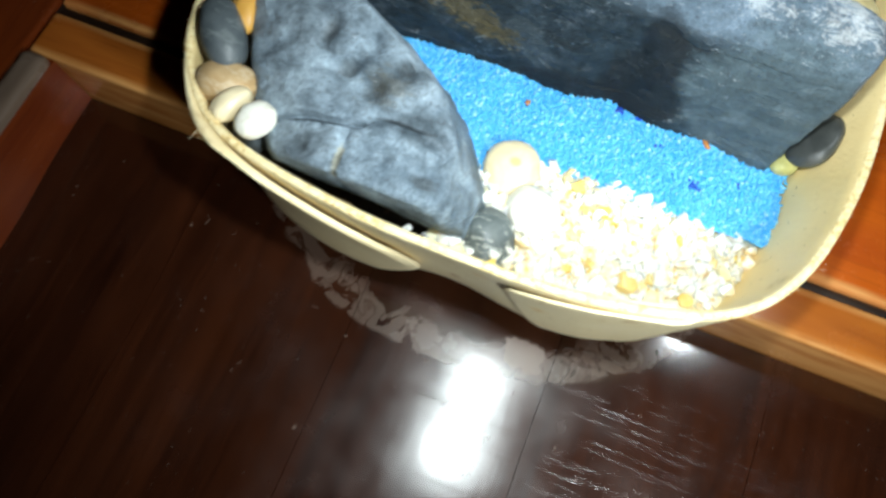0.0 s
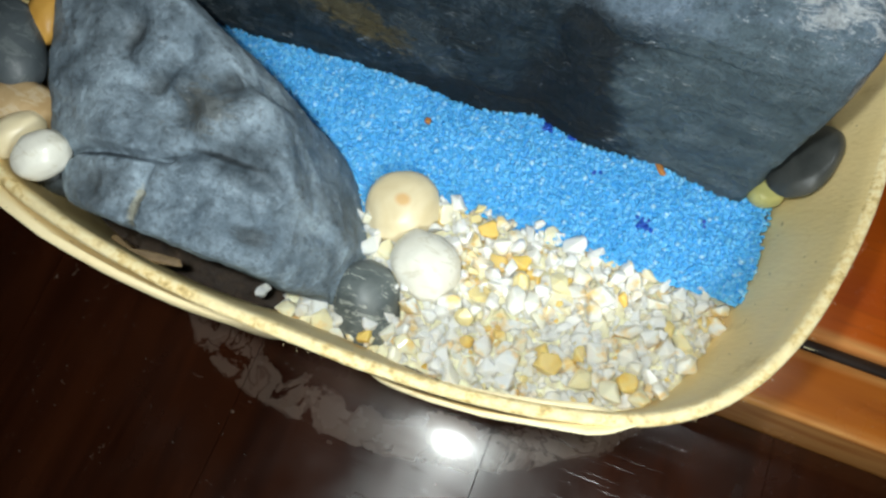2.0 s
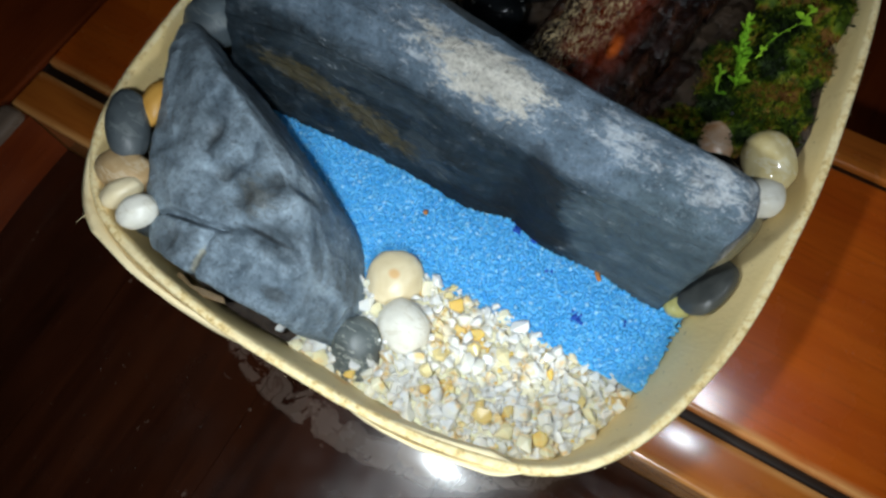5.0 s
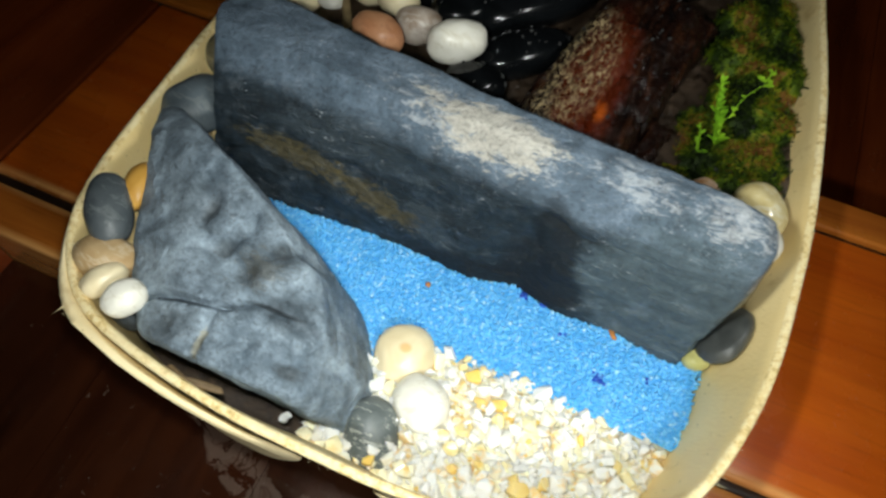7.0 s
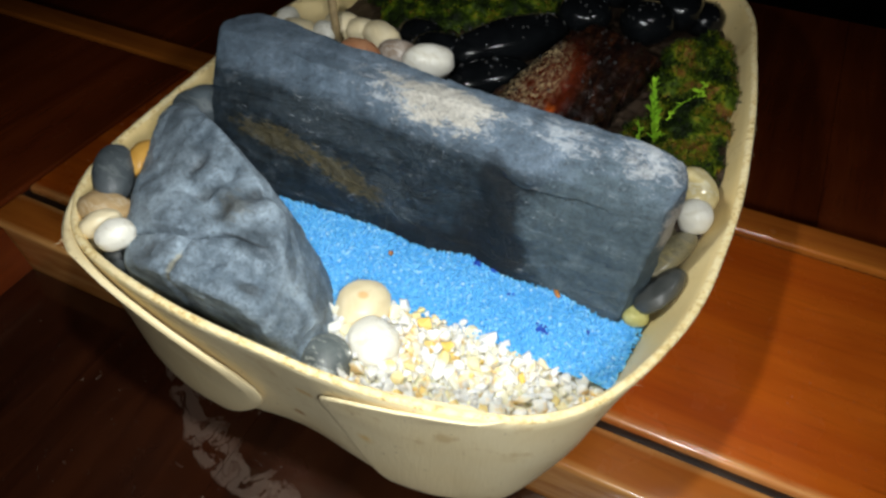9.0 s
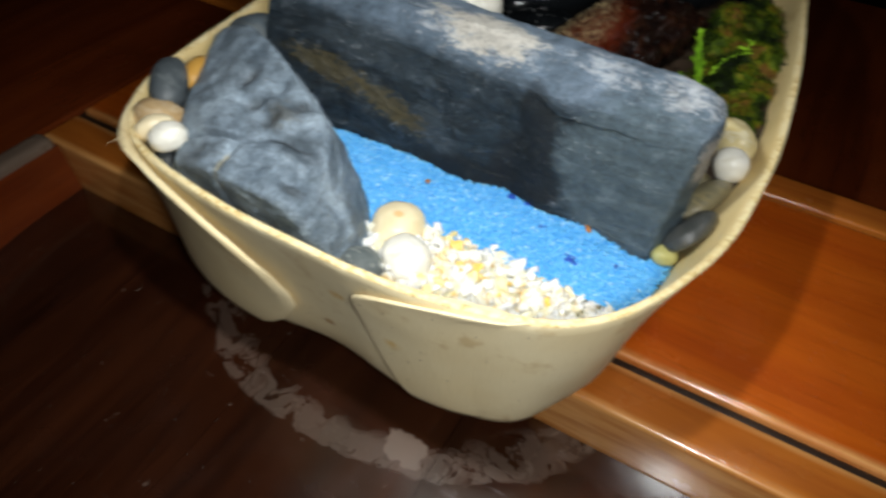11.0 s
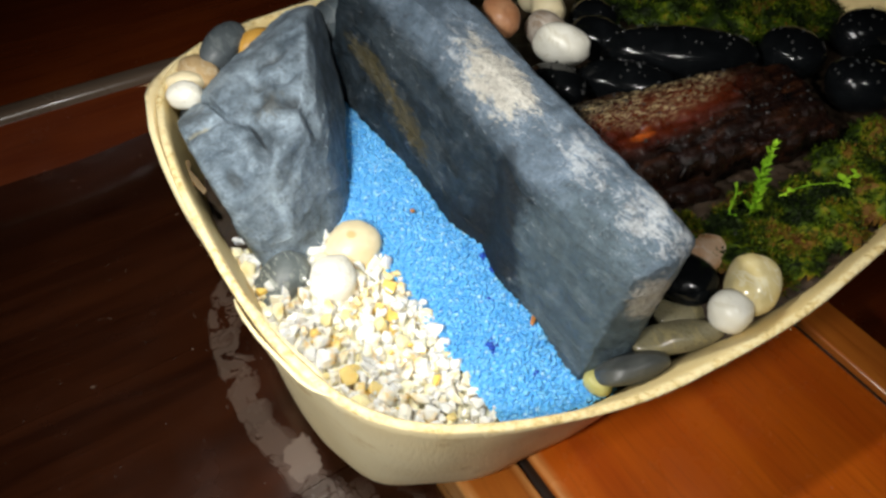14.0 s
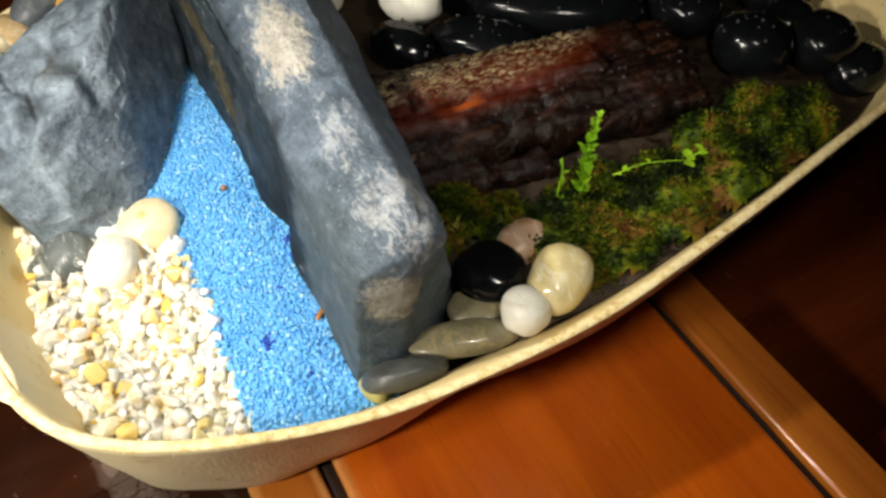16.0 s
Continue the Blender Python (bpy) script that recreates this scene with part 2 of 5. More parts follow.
def slate(name, dark, light, edge_wear, patches, ridge=None, face_tone=None, mottle=1.0, relief=0.8, strokes=0.0):
    """Slate: blue-grey grain, cleavage streaks, worn pale edges, and patches (colour, amount, cut, noise size, ragged,
    places), some with shade in their colour.
    """
    m, nt, b = material(name, 0.6, spec=0.35)
    c = coords(nt)
    broad = cloud(nt, c, 30.0, 5.0, 0.6, 0.3)
    mid = cloud(nt, c, 120.0, 7.0, 0.66, 0.2)
    fine = cloud(nt, c, 620.0, 4.0, 0.75)
    grit = cloud(nt, c, 1700.0, 2.0, 0.6)
    streak = cloud(nt, coords(nt, (70, 520, 520), (0, 22, 14)), 1.0, 6.0, 0.7)
    hatch = cloud(nt, coords(nt, (160, 1500, 1500), (0, -12, -20)), 1.0, 3.0, 0.6)
    col = ramp(nt, broad, [(0.34, dark), (0.66, light)])
    col = mix(nt, calc(nt, "MULTIPLY", ramp(nt, mid, [(0.34, 1.0), (0.50, 0.0)]), 0.60 * mottle), col, tuple(k * 0.55 for k in dark))
    col = mix(nt, calc(nt, "MULTIPLY", ramp(nt, mid, [(0.52, 0.0), (0.70, 1.0)]), 0.60 * mottle), col, tuple(min(1, k * 1.45) for k in light))
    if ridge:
        # below its ridge the front is darker: darker stone, with its shade put into the colour
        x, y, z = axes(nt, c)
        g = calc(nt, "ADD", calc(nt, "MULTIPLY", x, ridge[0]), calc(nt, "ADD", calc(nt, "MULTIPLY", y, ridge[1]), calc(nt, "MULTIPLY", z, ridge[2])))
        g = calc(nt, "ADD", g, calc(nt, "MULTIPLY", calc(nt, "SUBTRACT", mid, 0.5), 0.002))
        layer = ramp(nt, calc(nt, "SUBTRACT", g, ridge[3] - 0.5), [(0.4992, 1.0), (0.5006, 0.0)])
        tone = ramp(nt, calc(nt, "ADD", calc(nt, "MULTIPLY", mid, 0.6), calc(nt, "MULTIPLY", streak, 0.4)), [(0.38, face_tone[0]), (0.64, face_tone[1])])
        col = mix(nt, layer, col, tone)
    def lay(col, colour, amount, cut, size_, ragged, places):
        for centre, size, turn in places:
            v = nt.nodes.new("ShaderNodeVectorRotate")
            v.rotation_type = "Y_AXIS" if ridge and size[1] >= 0.03 else "Z_AXIS"
            put(nt, v, {"Vector": c, "Center": centre, "Angle": radians(-turn)})
            near = blob(nt, v.outputs[0], centre, size)
            n = cloud(nt, coords(nt, (0.5, 1.2, 1.2), (0, 15, turn)), size_, 10.0, 0.78, 0.5)
            f = calc(nt, "ADD", near, calc(nt, "MULTIPLY", calc(nt, "SUBTRACT", n, 0.5), ragged))
            f = calc(nt, "MULTIPLY", ramp(nt, f, [(cut[0], 0.0), (cut[1], 1.0)]), ramp(nt, near, [(0.0, 0.0), (0.12, 1.0)]))
            col = mix(nt, calc(nt, "MULTIPLY", f, amount), col, colour)
        return col

    for colour, amount, cut, size_, ragged, places in [p for p in patches if sum(p[0]) > 0.06]:
        col = lay(col, colour, amount, cut, size_, ragged, places)
    mottle_ = cloud(nt, coords(nt, (0.85, 1, 1.1), (0, 20, 10)), 150.0, 8.0, 0.70, 0.2)
    col = mix(nt, 1.0, col, ramp(nt, mottle_, [(0.36, 0.66), (0.50, 0.90), (0.62, 1.0)]), "MULTIPLY")
    col = mix(nt, calc(nt, "MULTIPLY", ramp(nt, mottle_, [(0.54, 0.0), (0.66, 1.0)]), 0.5), col, mix(nt, 0.16, col, (0.60, 0.66, 0.74)))
    # grain in the stone itself: dark pits, glinting flecks, pale hatched scratches
    col = mix(nt, 1.0, col, ramp(nt, fine, [(0.34, 0.55), (0.50, 0.93), (0.66, 1.0)]), "MULTIPLY")
    fleck = calc(nt, "MULTIPLY", ramp(nt, grit, [(0.58, 0.0), (0.70, 1.0)]), calc(nt, "MULTIPLY", ramp(nt, mid, [(0.40, 0.05), (0.62, 0.75)]), ramp(nt, broad, [(0.40, 0.15), (0.58, 1.0)])))
    col = mix(nt, fleck, col, mix(nt, 0.26, col, (0.75, 0.78, 0.82)))
    pale = calc(nt, "MULTIPLY", ramp(nt, hatch, [(0.60, 0.0), (0.72, 1.0)]), ramp(nt, broad, [(0.42, 0.0), (0.60, 0.40)]))
    col = mix(nt, pale, col, mix(nt, 0.30, col, (0.60, 0.63, 0.65)))
    line = calc(nt, "MULTIPLY", ramp(nt, streak, [(0.66, 0.0), (0.72, 1.0)]), ramp(nt, mid, [(0.44, 0.0), (0.6, 0.6)]))
    col = mix(nt, line, col, mix(nt, 0.42, col, (0.58, 0.60, 0.60)))
    # damp, and the shade of step and cracks, painted over all of it
    for colour, amount, cut, size_, ragged, places in [p for p in patches if sum(p[0]) <= 0.06]:
        col = lay(col, colour, amount, cut, size_, ragged, places)
    # flaked strokes of pale dust along the stone
    stroke = cloud(nt, coords(nt, (240, 760, 760), (0, 8, -6)), 1.0, 6.0, 0.75, 0.6)
    where = ramp(nt, cloud(nt, c, 42.0, 3.0), [(0.50, 0.0), (0.64, 1.0)])
    col = mix(nt, calc(nt, "MULTIPLY", calc(nt, "MULTIPLY", ramp(nt, stroke, [(0.60, 0.0), (0.66, 1.0)]), where), strokes), col, (0.62, 0.66, 0.70))
    worn = ramp(nt, nt.nodes.new("ShaderNodeNewGeometry").outputs["Pointiness"], [(0.52, 0.0), (0.60, 1.0)])
    worn = calc(nt, "MULTIPLY", calc(nt, "MULTIPLY", worn, ramp(nt, fine, [(0.35, 0.3), (0.6, 1.0)])), edge_wear)
    col = mix(nt, worn, col, tuple(min(1, k * 1.7) for k in light))
    put(nt, b, {"Base Color": col, "Roughness": ramp(nt, fine, [(0.3, 0.42), (0.7, 0.66)])})
    h = calc(nt, "ADD", calc(nt, "MULTIPLY", mid, 0.9), calc(nt, "ADD", calc(nt, "MULTIPLY", fine, 1.1), calc(nt, "ADD", calc(nt, "MULTIPLY", streak, 0.12), calc(nt, "MULTIPLY", grit, 0.5))))
    bump(nt, b, h, relief, 0.0018)
    return m


CRUST = [((-0.066, 0.0435, 0.113), (0.040, 0.0135, 0.026), -8)]
DUST = [((-0.070, 0.043, 0.112), (0.075, 0.024, 0.030), -8), ((0.022, 0.044, 0.107), (0.026, 0.018, 0.018), -10), ((-0.010, 0.042, 0.110), (0.040, 0.016, 0.018), -6)]
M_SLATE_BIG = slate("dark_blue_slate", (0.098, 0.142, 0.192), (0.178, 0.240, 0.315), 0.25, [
    ((0.100, 0.143, 0.172), 0.90, (0.16, 0.36), 70.0, 0.9, [((0.018, 0.026, 0.076), (0.050, 0.04, 0.050), 0)]),
    ((0.07, 0.095, 0.115), 0.45, (0.30, 0.5), 90.0, 1.2, [((-0.110, 0.029, 0.092), (0.060, 0.04, 0.014), 3), ((-0.080, 0.026, 0.068), (0.022, 0.04, 0.010), 42)]),
    # dark column: damp, with the shade of the step put into its colour
    ((0.006, 0.009, 0.012), 0.88, (0.10, 0.34), 90.0, 0.6, [((-0.031, 0.026, 0.084), (0.011, 0.04, 0.024), -10), ((-0.033, 0.022, 0.062), (0.021, 0.04, 0.024), -14), ((-0.056, 0.021, 0.050), (0.038, 0.04, 0.012), 0)]),
    ((0.160, 0.122, 0.040), 0.55, (0.44, 0.58), 420.0, 2.8, [((-0.140, 0.026, 0.078), (0.040, 0.04, 0.012), 8), ((-0.105, 0.026, 0.070), (0.040, 0.04, 0.010), 14)]),
    ((0.60, 0.63, 0.66), 0.55, (0.60, 0.74), 330.0, 2.6, DUST),
    ((0.68, 0.64, 0.56), 0.88, (0.33, 0.47), 170.0, 2.3, CRUST),
    ((0.66, 0.68, 0.70), 0.6, (0.44, 0.60), 220.0, 2.4, DUST[1:2]),
    ((0.50, 0.46, 0.39), 0.80, (0.32, 0.50), 200.0, 1.4, [((0.036, 0.034, 0.092), (0.012, 0.014, 0.017), 0)])],
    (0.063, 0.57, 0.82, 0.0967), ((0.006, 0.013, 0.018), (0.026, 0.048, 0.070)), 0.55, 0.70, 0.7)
M_SLATE_LOW = slate("blue_grey_slate", (0.132, 0.178, 0.226), (0.350, 0.436, 0.515), 0.8, [
    ((0.050, 0.066, 0.080), 0.55, (0.22, 0.60), 110.0, 0.9, [((-0.139, -0.060, 0.084), (0.020, 0.010, 0.020), 20), ((-0.118, -0.030, 0.098), (0.026, 0.014, 0.014), 30), ((-0.100, -0.040, 0.085), (0.020, 0.010, 0.014), 0), ((-0.150, -0.020, 0.098), (0.018, 0.016, 0.014), 60)]),
    # brownish pits, the shade of their hollows put into the colour too
    ((0.050, 0.055, 0.055), 0.60, (0.22, 0.60), 200.0, 0.9, [((-0.133, -0.028, 0.092), (0.007, 0.005, 0.012), 30), ((-0.113, -0.022, 0.094), (0.006, 0.005, 0.012), 0), ((-0.121, -0.033, 0.090), (0.008, 0.004, 0.012), 20), ((-0.144, -0.018, 0.094), (0.005, 0.008, 0.012), 0), ((-0.093, -0.056, 0.084), (0.008, 0.005, 0.012), 0)]),
    # shade painted along the two cracks
    ((0.012, 0.015, 0.018), 0.75, (0.20, 0.60), 260.0, 0.5, [((-0.140, -0.0495, 0.084), (0.019, 0.0016, 0.024), 6), ((-0.106, -0.0405, 0.088), (0.017, 0.0015, 0.024), 2)]),
    ((0.15, 0.13, 0.085), 0.40, (0.40, 0.60), 300.0, 2.4, [((-0.118, -0.034, 0.098), (0.020, 0.016, 0.016), 30)]),
    ((0.36, 0.34, 0.25), 0.75, (0.40, 0.58), 200.0, 1.0, [((-0.1235, -0.059, 0.080), (0.0034, 0.012, 0.02), 4)])], None, None, 0.75, 0.5, 0.4)


def grains_material(name, stops, rough, scale=600.0, vary=0.12, stain=None):
    m, nt, b = material(name, rough)
    col = ramp(nt, island(nt), stops)
    for node_ in nt.nodes:
        if node_.bl_idname == "ShaderNodeValToRGB":
            node_.color_ramp.interpolation = "LINEAR"
    n = cloud(nt, coords(nt), scale, 3.0)
    col = mix(nt, calc(nt, "MULTIPLY", n, vary * 2), col, (0.9, 0.9, 0.9), "MULTIPLY")
    if stain:
        col = mix(nt, calc(nt, "MULTIPLY", ramp(nt, cloud(nt, coords(nt), 130.0, 5.0), [(0.54, 0.0), (0.66, 1.0)]), 0.75), col, stain)
    put(nt, b, {"Base Color": col})
    if stain:
        # quartz lets light some way in
        put(nt, b, {"Subsurface Weight": 0.8, "Subsurface Radius": (1.0, 0.9, 0.7), "Subsurface Scale": 0.006})
    bump(nt, b, n, 0.2, 0.0003)
    return m


M_SAND = grains_material("blue_sand", [(0.0, (0.07, 0.38, 0.80)), (0.5, (0.12, 0.48, 0.87)), (0.9, (0.19, 0.57, 0.92)), (1.0, (0.42, 0.72, 0.95))], 0.4)
M_SAND_DARK = grains_material("deep_blue_sand", [(0.0, (0.008, 0.05, 0.40)), (1.0, (0.02, 0.11, 0.55))], 0.45)
M_GRAVEL = grains_material("white_quartz_gravel", [(0.0, (0.95, 0.95, 0.92)), (0.34, (0.97, 0.95, 0.88)), (0.52, (0.96, 0.91, 0.72)), (0.66, (0.95, 0.82, 0.46)), (0.72, (0.93, 0.60, 0.14)), (0.75, (0.96, 0.94, 0.86)), (0.97, (0.95, 0.95, 0.93)), (1.0, (0.84, 0.84, 0.80))], 0.22, 300.0, 0.04, (0.95, 0.60, 0.14))
quartz = M_GRAVEL.node_tree.nodes["Principled BSDF"].inputs
quartz["Subsurface Weight"].default_value = 0.5
quartz["Subsurface Scale"].default_value = 0.003
quartz["Subsurface Radius"].default_value = (1.0, 0.93, 0.80)
M_GRAVEL_BED = plain("pale_quartz_grit", (0.90, 0.80, 0.56), 0.6, 0.3, 500.0, 0.0010)


def pebble_material(name, a, b_, rough, vein=None, scale=70.0, speck=0.0, coat=0.0, spot=None):
    m, nt, b = material(name, rough, coat=coat, coat_rough=0.08)
    c = coords(nt)
    n = cloud(nt, c, scale, 5.0, 0.6, 0.5)
    col = ramp(nt, n, [(0.32, a), (0.68, b_)])
    if vein:
        v = ramp(nt, cloud(nt, coords(nt, (1, 3, 2), (20, 30, 40)), scale * 1.7, 5.0, 0.6, 1.2), [(0.56, 0.0), (0.62, 1.0), (0.68, 0.1)])
        col = mix(nt, calc(nt, "MULTIPLY", v, 0.6), col, vein)
    if speck:
        s = ramp(nt, cloud(nt, c, 700.0, 2.0), [(0.66, 0.0), (0.72, 1.0)])
        col = mix(nt, calc(nt, "MULTIPLY", s, speck), col, (0.08, 0.06, 0.05))
    if spot:
        col = mix(nt, calc(nt, "MULTIPLY", ramp(nt, calc(nt, "MULTIPLY", blob(nt, c, (0.001, 0.0, 0.006), (0.0035, 0.003, 0.006)), calc(nt, "ADD", n, 0.4)), [(0.1, 0.0), (0.5, 1.0)]), 0.7), col, spot)
    fine = cloud(nt, c, 900.0, 3.0)
    put(nt, b, {"Base Color": col, "Roughness": ramp(nt, fine, [(0.3, rough * 0.8), (0.7, min(1, rough * 1.3))])})
    bump(nt, b, calc(nt, "ADD", fine, calc(nt, "MULTIPLY", n, 2.0)), 0.12, 0.0004)
    return m


M_CREAM = pebble_material("cream_pebble", (0.78, 0.65, 0.40), (0.90, 0.79, 0.55), 0.35, None, 60.0)
M_SPOTTED = pebble_material("cream_spotted_pebble", (0.78, 0.64, 0.38), (0.91, 0.80, 0.56), 0.35, None, 60.0, 0.0, 0.0, (0.80, 0.45, 0.15))
M_WHITE = pebble_material("white_pebble", (0.76, 0.73, 0.63), (0.90, 0.88, 0.80), 0.32, (0.60, 0.55, 0.42), 50.0, 0.12)
M_YELLOW = pebble_material("yellow_quartz_pebble", (0.55, 0.42, 0.16), (0.78, 0.69, 0.42), 0.16, (0.80, 0.76, 0.6), 45.0, 0.0, 0.5)
M_PEACH = pebble_material("peach_pebble", (0.52, 0.22, 0.10), (0.68, 0.36, 0.20), 0.4, (0.40, 0.15, 0.08), 60.0)
M_TAN = pebble_material("tan_pebble", (0.42, 0.27, 0.12), (0.60, 0.44, 0.25), 0.42, (0.66, 0.56, 0.4), 60.0)
M_OCHRE = pebble_material("ochre_pebble", (0.48, 0.24, 0.04), (0.64, 0.36, 0.08), 0.38, None, 60.0)
M_GREY = pebble_material("grey_pebble", (0.050, 0.062, 0.070), (0.10, 0.115, 0.125), 0.45, (0.17, 0.19, 0.19), 55.0, 0.1)
M_DARK = pebble_material("dark_speckled_pebble", (0.030, 0.033, 0.032), (0.075, 0.078, 0.074), 0.4, None, 70.0, 0.2)
M_VEINED = pebble_material("dark_veined_pebble", (0.065, 0.080, 0.084), (0.16, 0.18, 0.175), 0.42, (0.60, 0.62, 0.55), 90.0)
M_OLIVE = pebble_material("olive_grey_pebble", (0.14, 0.12, 0.07), (0.26, 0.23, 0.14), 0.3, (0.36, 0.30, 0.14), 60.0, 0.1, 0.3)
M_SLATY = pebble_material("slaty_pebble", (0.075, 0.095, 0.110), (0.15, 0.185, 0.21), 0.5, (0.22, 0.24, 0.24), 45.0, 0.1)
M_MARBLED = pebble_material("marbled_pebble", (0.30, 0.20, 0.13), (0.60, 0.54, 0.48), 0.35, (0.74, 0.70, 0.64), 80.0)
M_BROWN = pebble_material("brown_white_pebble", (0.50, 0.21, 0.06), (0.72, 0.62, 0.50), 0.3, (0.78, 0.72, 0.64), 45.0)
M_BLACK = pebble_material("wet_black_pebble", (0.0025, 0.003, 0.0035), (0.006, 0.007, 0.008), 0.15, None, 60.0, 0.0, 0.0)
M_BLACK.node_tree.nodes["Principled BSDF"].inputs["Specular IOR Level"].default_value = 0.35
M_GREEN_STONE = pebble_material("pale_green_pebble", (0.34, 0.32, 0.10), (0.55, 0.52, 0.22), 0.35, None, 60.0)


def soil_material():
    m, nt, b = material("damp_dark_soil", 0.5)
    c = coords(nt)
    n = cloud(nt, c, 160.0, 6.0, 0.7)
    col = ramp(nt, n, [(0.3, (0.006, 0.004, 0.003)), (0.58, (0.055, 0.034, 0.020)), (0.74, (0.15, 0.10, 0.065))])
    put(nt, b, {"Base Color": col, "Roughness": ramp(nt, n, [(0.3, 0.2), (0.7, 0.7)])})
    bump(nt, b, n, 0.9, 0.002)
    return m


M_SOIL = soil_material()


def moss_material(name, stops):
    m, nt, b = material(name, 0.6, spec=0.15)
    c = coords(nt)
    patch = cloud(nt, c, 70.0, 4.0)
    patch = ramp(nt, patch, [(0.36, 0.02), (0.68, 0.90)])
    f = calc(nt, "ADD", calc(nt, "MULTIPLY", island(nt), 0.35), calc(nt, "MULTIPLY", patch, 0.72))
    put(nt, b, {"Base Color": ramp(nt, f, stops)})
    return m


M_MOSS = moss_material("green_moss", [(0.22, (0.004, 0.007, 0.002)), (0.42, (0.015, 0.030, 0.002)), (0.57, (0.055, 0.092, 0.003)), (0.66, (0.14, 0.155, 0.006)), (0.74, (0.15, 0.080, 0.012)), (0.95, (0.12, 0.05, 0.014))])
M_LEAF = moss_material("bright_green_leaf", [(0.2, (0.14, 0.32, 0.015)), (0.8, (0.32, 0.56, 0.03))])
M_STEM = plain("brown_plant_stem", (0.30, 0.22, 0.11), 0.6, 0.4, 200.0)
M_HUSK = plain("dry_brown_husk", (0.24, 0.16, 0.08), 0.6, 0.4, 200.0)
M_HUSK_PALE = plain("pale_split_twig", (0.44, 0.33, 0.19), 0.6, 0.4, 200.0)
M_CHIP = plain("orange_bark_chip", (0.42, 0.17, 0.04), 0.6, 0.4, 200.0)


def bark_material():
    """Wet pine bark: red-brown plates, an orange sore, pale lichen flakes, black ridges."""
    m, nt, b = material("wet_red_bark", 0.32)
    c = coords(nt)
    x, y, z = axes(nt, c)
    along = cloud(nt, coords(nt, (260, 50, 120), (0, 0, 12)), 1.0, 6.0, 0.65, 0.4)
    n = cloud(nt, c, 130.0, 6.0, 0.7)
    col = ramp(nt, along, [(0.34, (0.004, 0.0025, 0.0025)), (0.54, (0.016, 0.0055, 0.003)), (0.74, (0.060, 0.020, 0.008))])
    red = blob(nt, c, (-0.042, 0.108, 0.088), (0.021, 0.085, 0.025))
    col = mix(nt, ramp(nt, calc(nt, "MULTIPLY", red, calc(nt, "ADD", n, 0.6)), [(0.20, 0.0), (0.55, 0.85)]), col, (0.115, 0.016, 0.004))
    sore = blob(nt, c, (-0.035, 0.099, 0.090), (0.004, 0.010, 0.02))
    col = mix(nt, ramp(nt, sore, [(0.1, 0.0), (0.5, 1.0)]), col, (0.55, 0.11, 0.015))
    for place, size in (((-0.050, 0.124, 0.088), (0.016, 0.046, 0.03)), ((-0.056, 0.088, 0.088), (0.010, 0.022, 0.03))):
        flake = calc(nt, "MULTIPLY", ramp(nt, blob(nt, c, place, size), [(0.0, 0.0), (0.3, 1.0)]), ramp(nt, cloud(nt, coords(nt, (2.4, 1, 1), (0, 0, 12)), 300.0, 8.0, 0.75, 0.8), [(0.51, 0.0), (0.55, 0.95)]))
        col = mix(nt, flake, col, (0.40, 0.31, 0.17))
    put(nt, b, {"Base Color": col, "Roughness": ramp(nt, n, [(0.3, 0.12), (0.7, 0.45)])})
    bump(nt, b, calc(nt, "ADD", along, n), 0.9, 0.002)
    return m


M_BARK = bark_material()


def droplet_material():
    m, nt, b = material("water_drop", 0.05, spec=1.0)
    put(nt, b, {"Base Color": (0.5, 0.5, 0.5, 1), "Transmission Weight": 0.9, "IOR": 1.33})
    return m


M_DROP = droplet_material()


# ---- mesh helpers ----
def mesh_of(name, verts, faces, mat, smooth=True):
    me = bpy.data.meshes.new(name)
    me.from_pydata([tuple(v) for v in verts], [], [tuple(f) for f in faces])
    me.materials.append(mat)
    if smooth:
        me.polygons.foreach_set("use_smooth", [True] * len(me.polygons))
    me.update()
    return me


def from_bmesh(name, bm, mat, smooth=True):
    me = bpy.data.meshes.new(name)
    bm.to_mesh(me)
    bm.free()
    me.materials.append(mat)
    if smooth:
        me.polygons.foreach_set("use_smooth", [True] * len(me.polygons))
    return me


def part(name, me, parent, label=""):
    ob = new(name, me)
    ob.parent = parent
    if label:
        tagged(ob, label)
    return ob


def empty(name, label, category, group="", kind=""):
    ob = new(name)
    ob.empty_display_size = 0.02
    return tagged(ob, label, category, group, kind)


def ico(level):
    bm = bmesh.new()
    bmesh.ops.create_icosphere(bm, subdivisions=level, radius=1.0)
    bm.verts.ensure_lookup_table()
    v = np.array([p.co[:] for p in bm.verts])
    f = np.array([[p.index for p in q.verts] for q in bm.faces])
    bm.free()
    return v / np.linalg.norm(v, axis=1)[:, None], f


def fractal(p, scale, octaves=4, gain=0.5, seed=0.0):
    """Layered noise at the points p, about -1 to 1."""
    out = np.zeros(len(p))
    amp = 1.0
    for k in range(octaves):
        q = p * scale * 2 ** k + seed + 11.3 * k
        out += amp * np.array([noise.noise(tuple(a)) for a in q])
        amp *= gain
    return out


def boxed(x0, x1, y0, y1, z0, z1, bevel=0.0015, seg=2):
    bm = bmesh.new()
    bmesh.ops.create_cube(bm, size=1.0, matrix=Matrix.LocRotScale(((x0 + x1) / 2, (y0 + y1) / 2, (z0 + z1) / 2), None, (x1 - x0, y1 - y0, z1 - z0)))
    if bevel:
        bmesh.ops.bevel(bm, geom=bm.edges[:], offset=bevel, segments=seg, profile=0.6, affect="EDGES")
    return bm


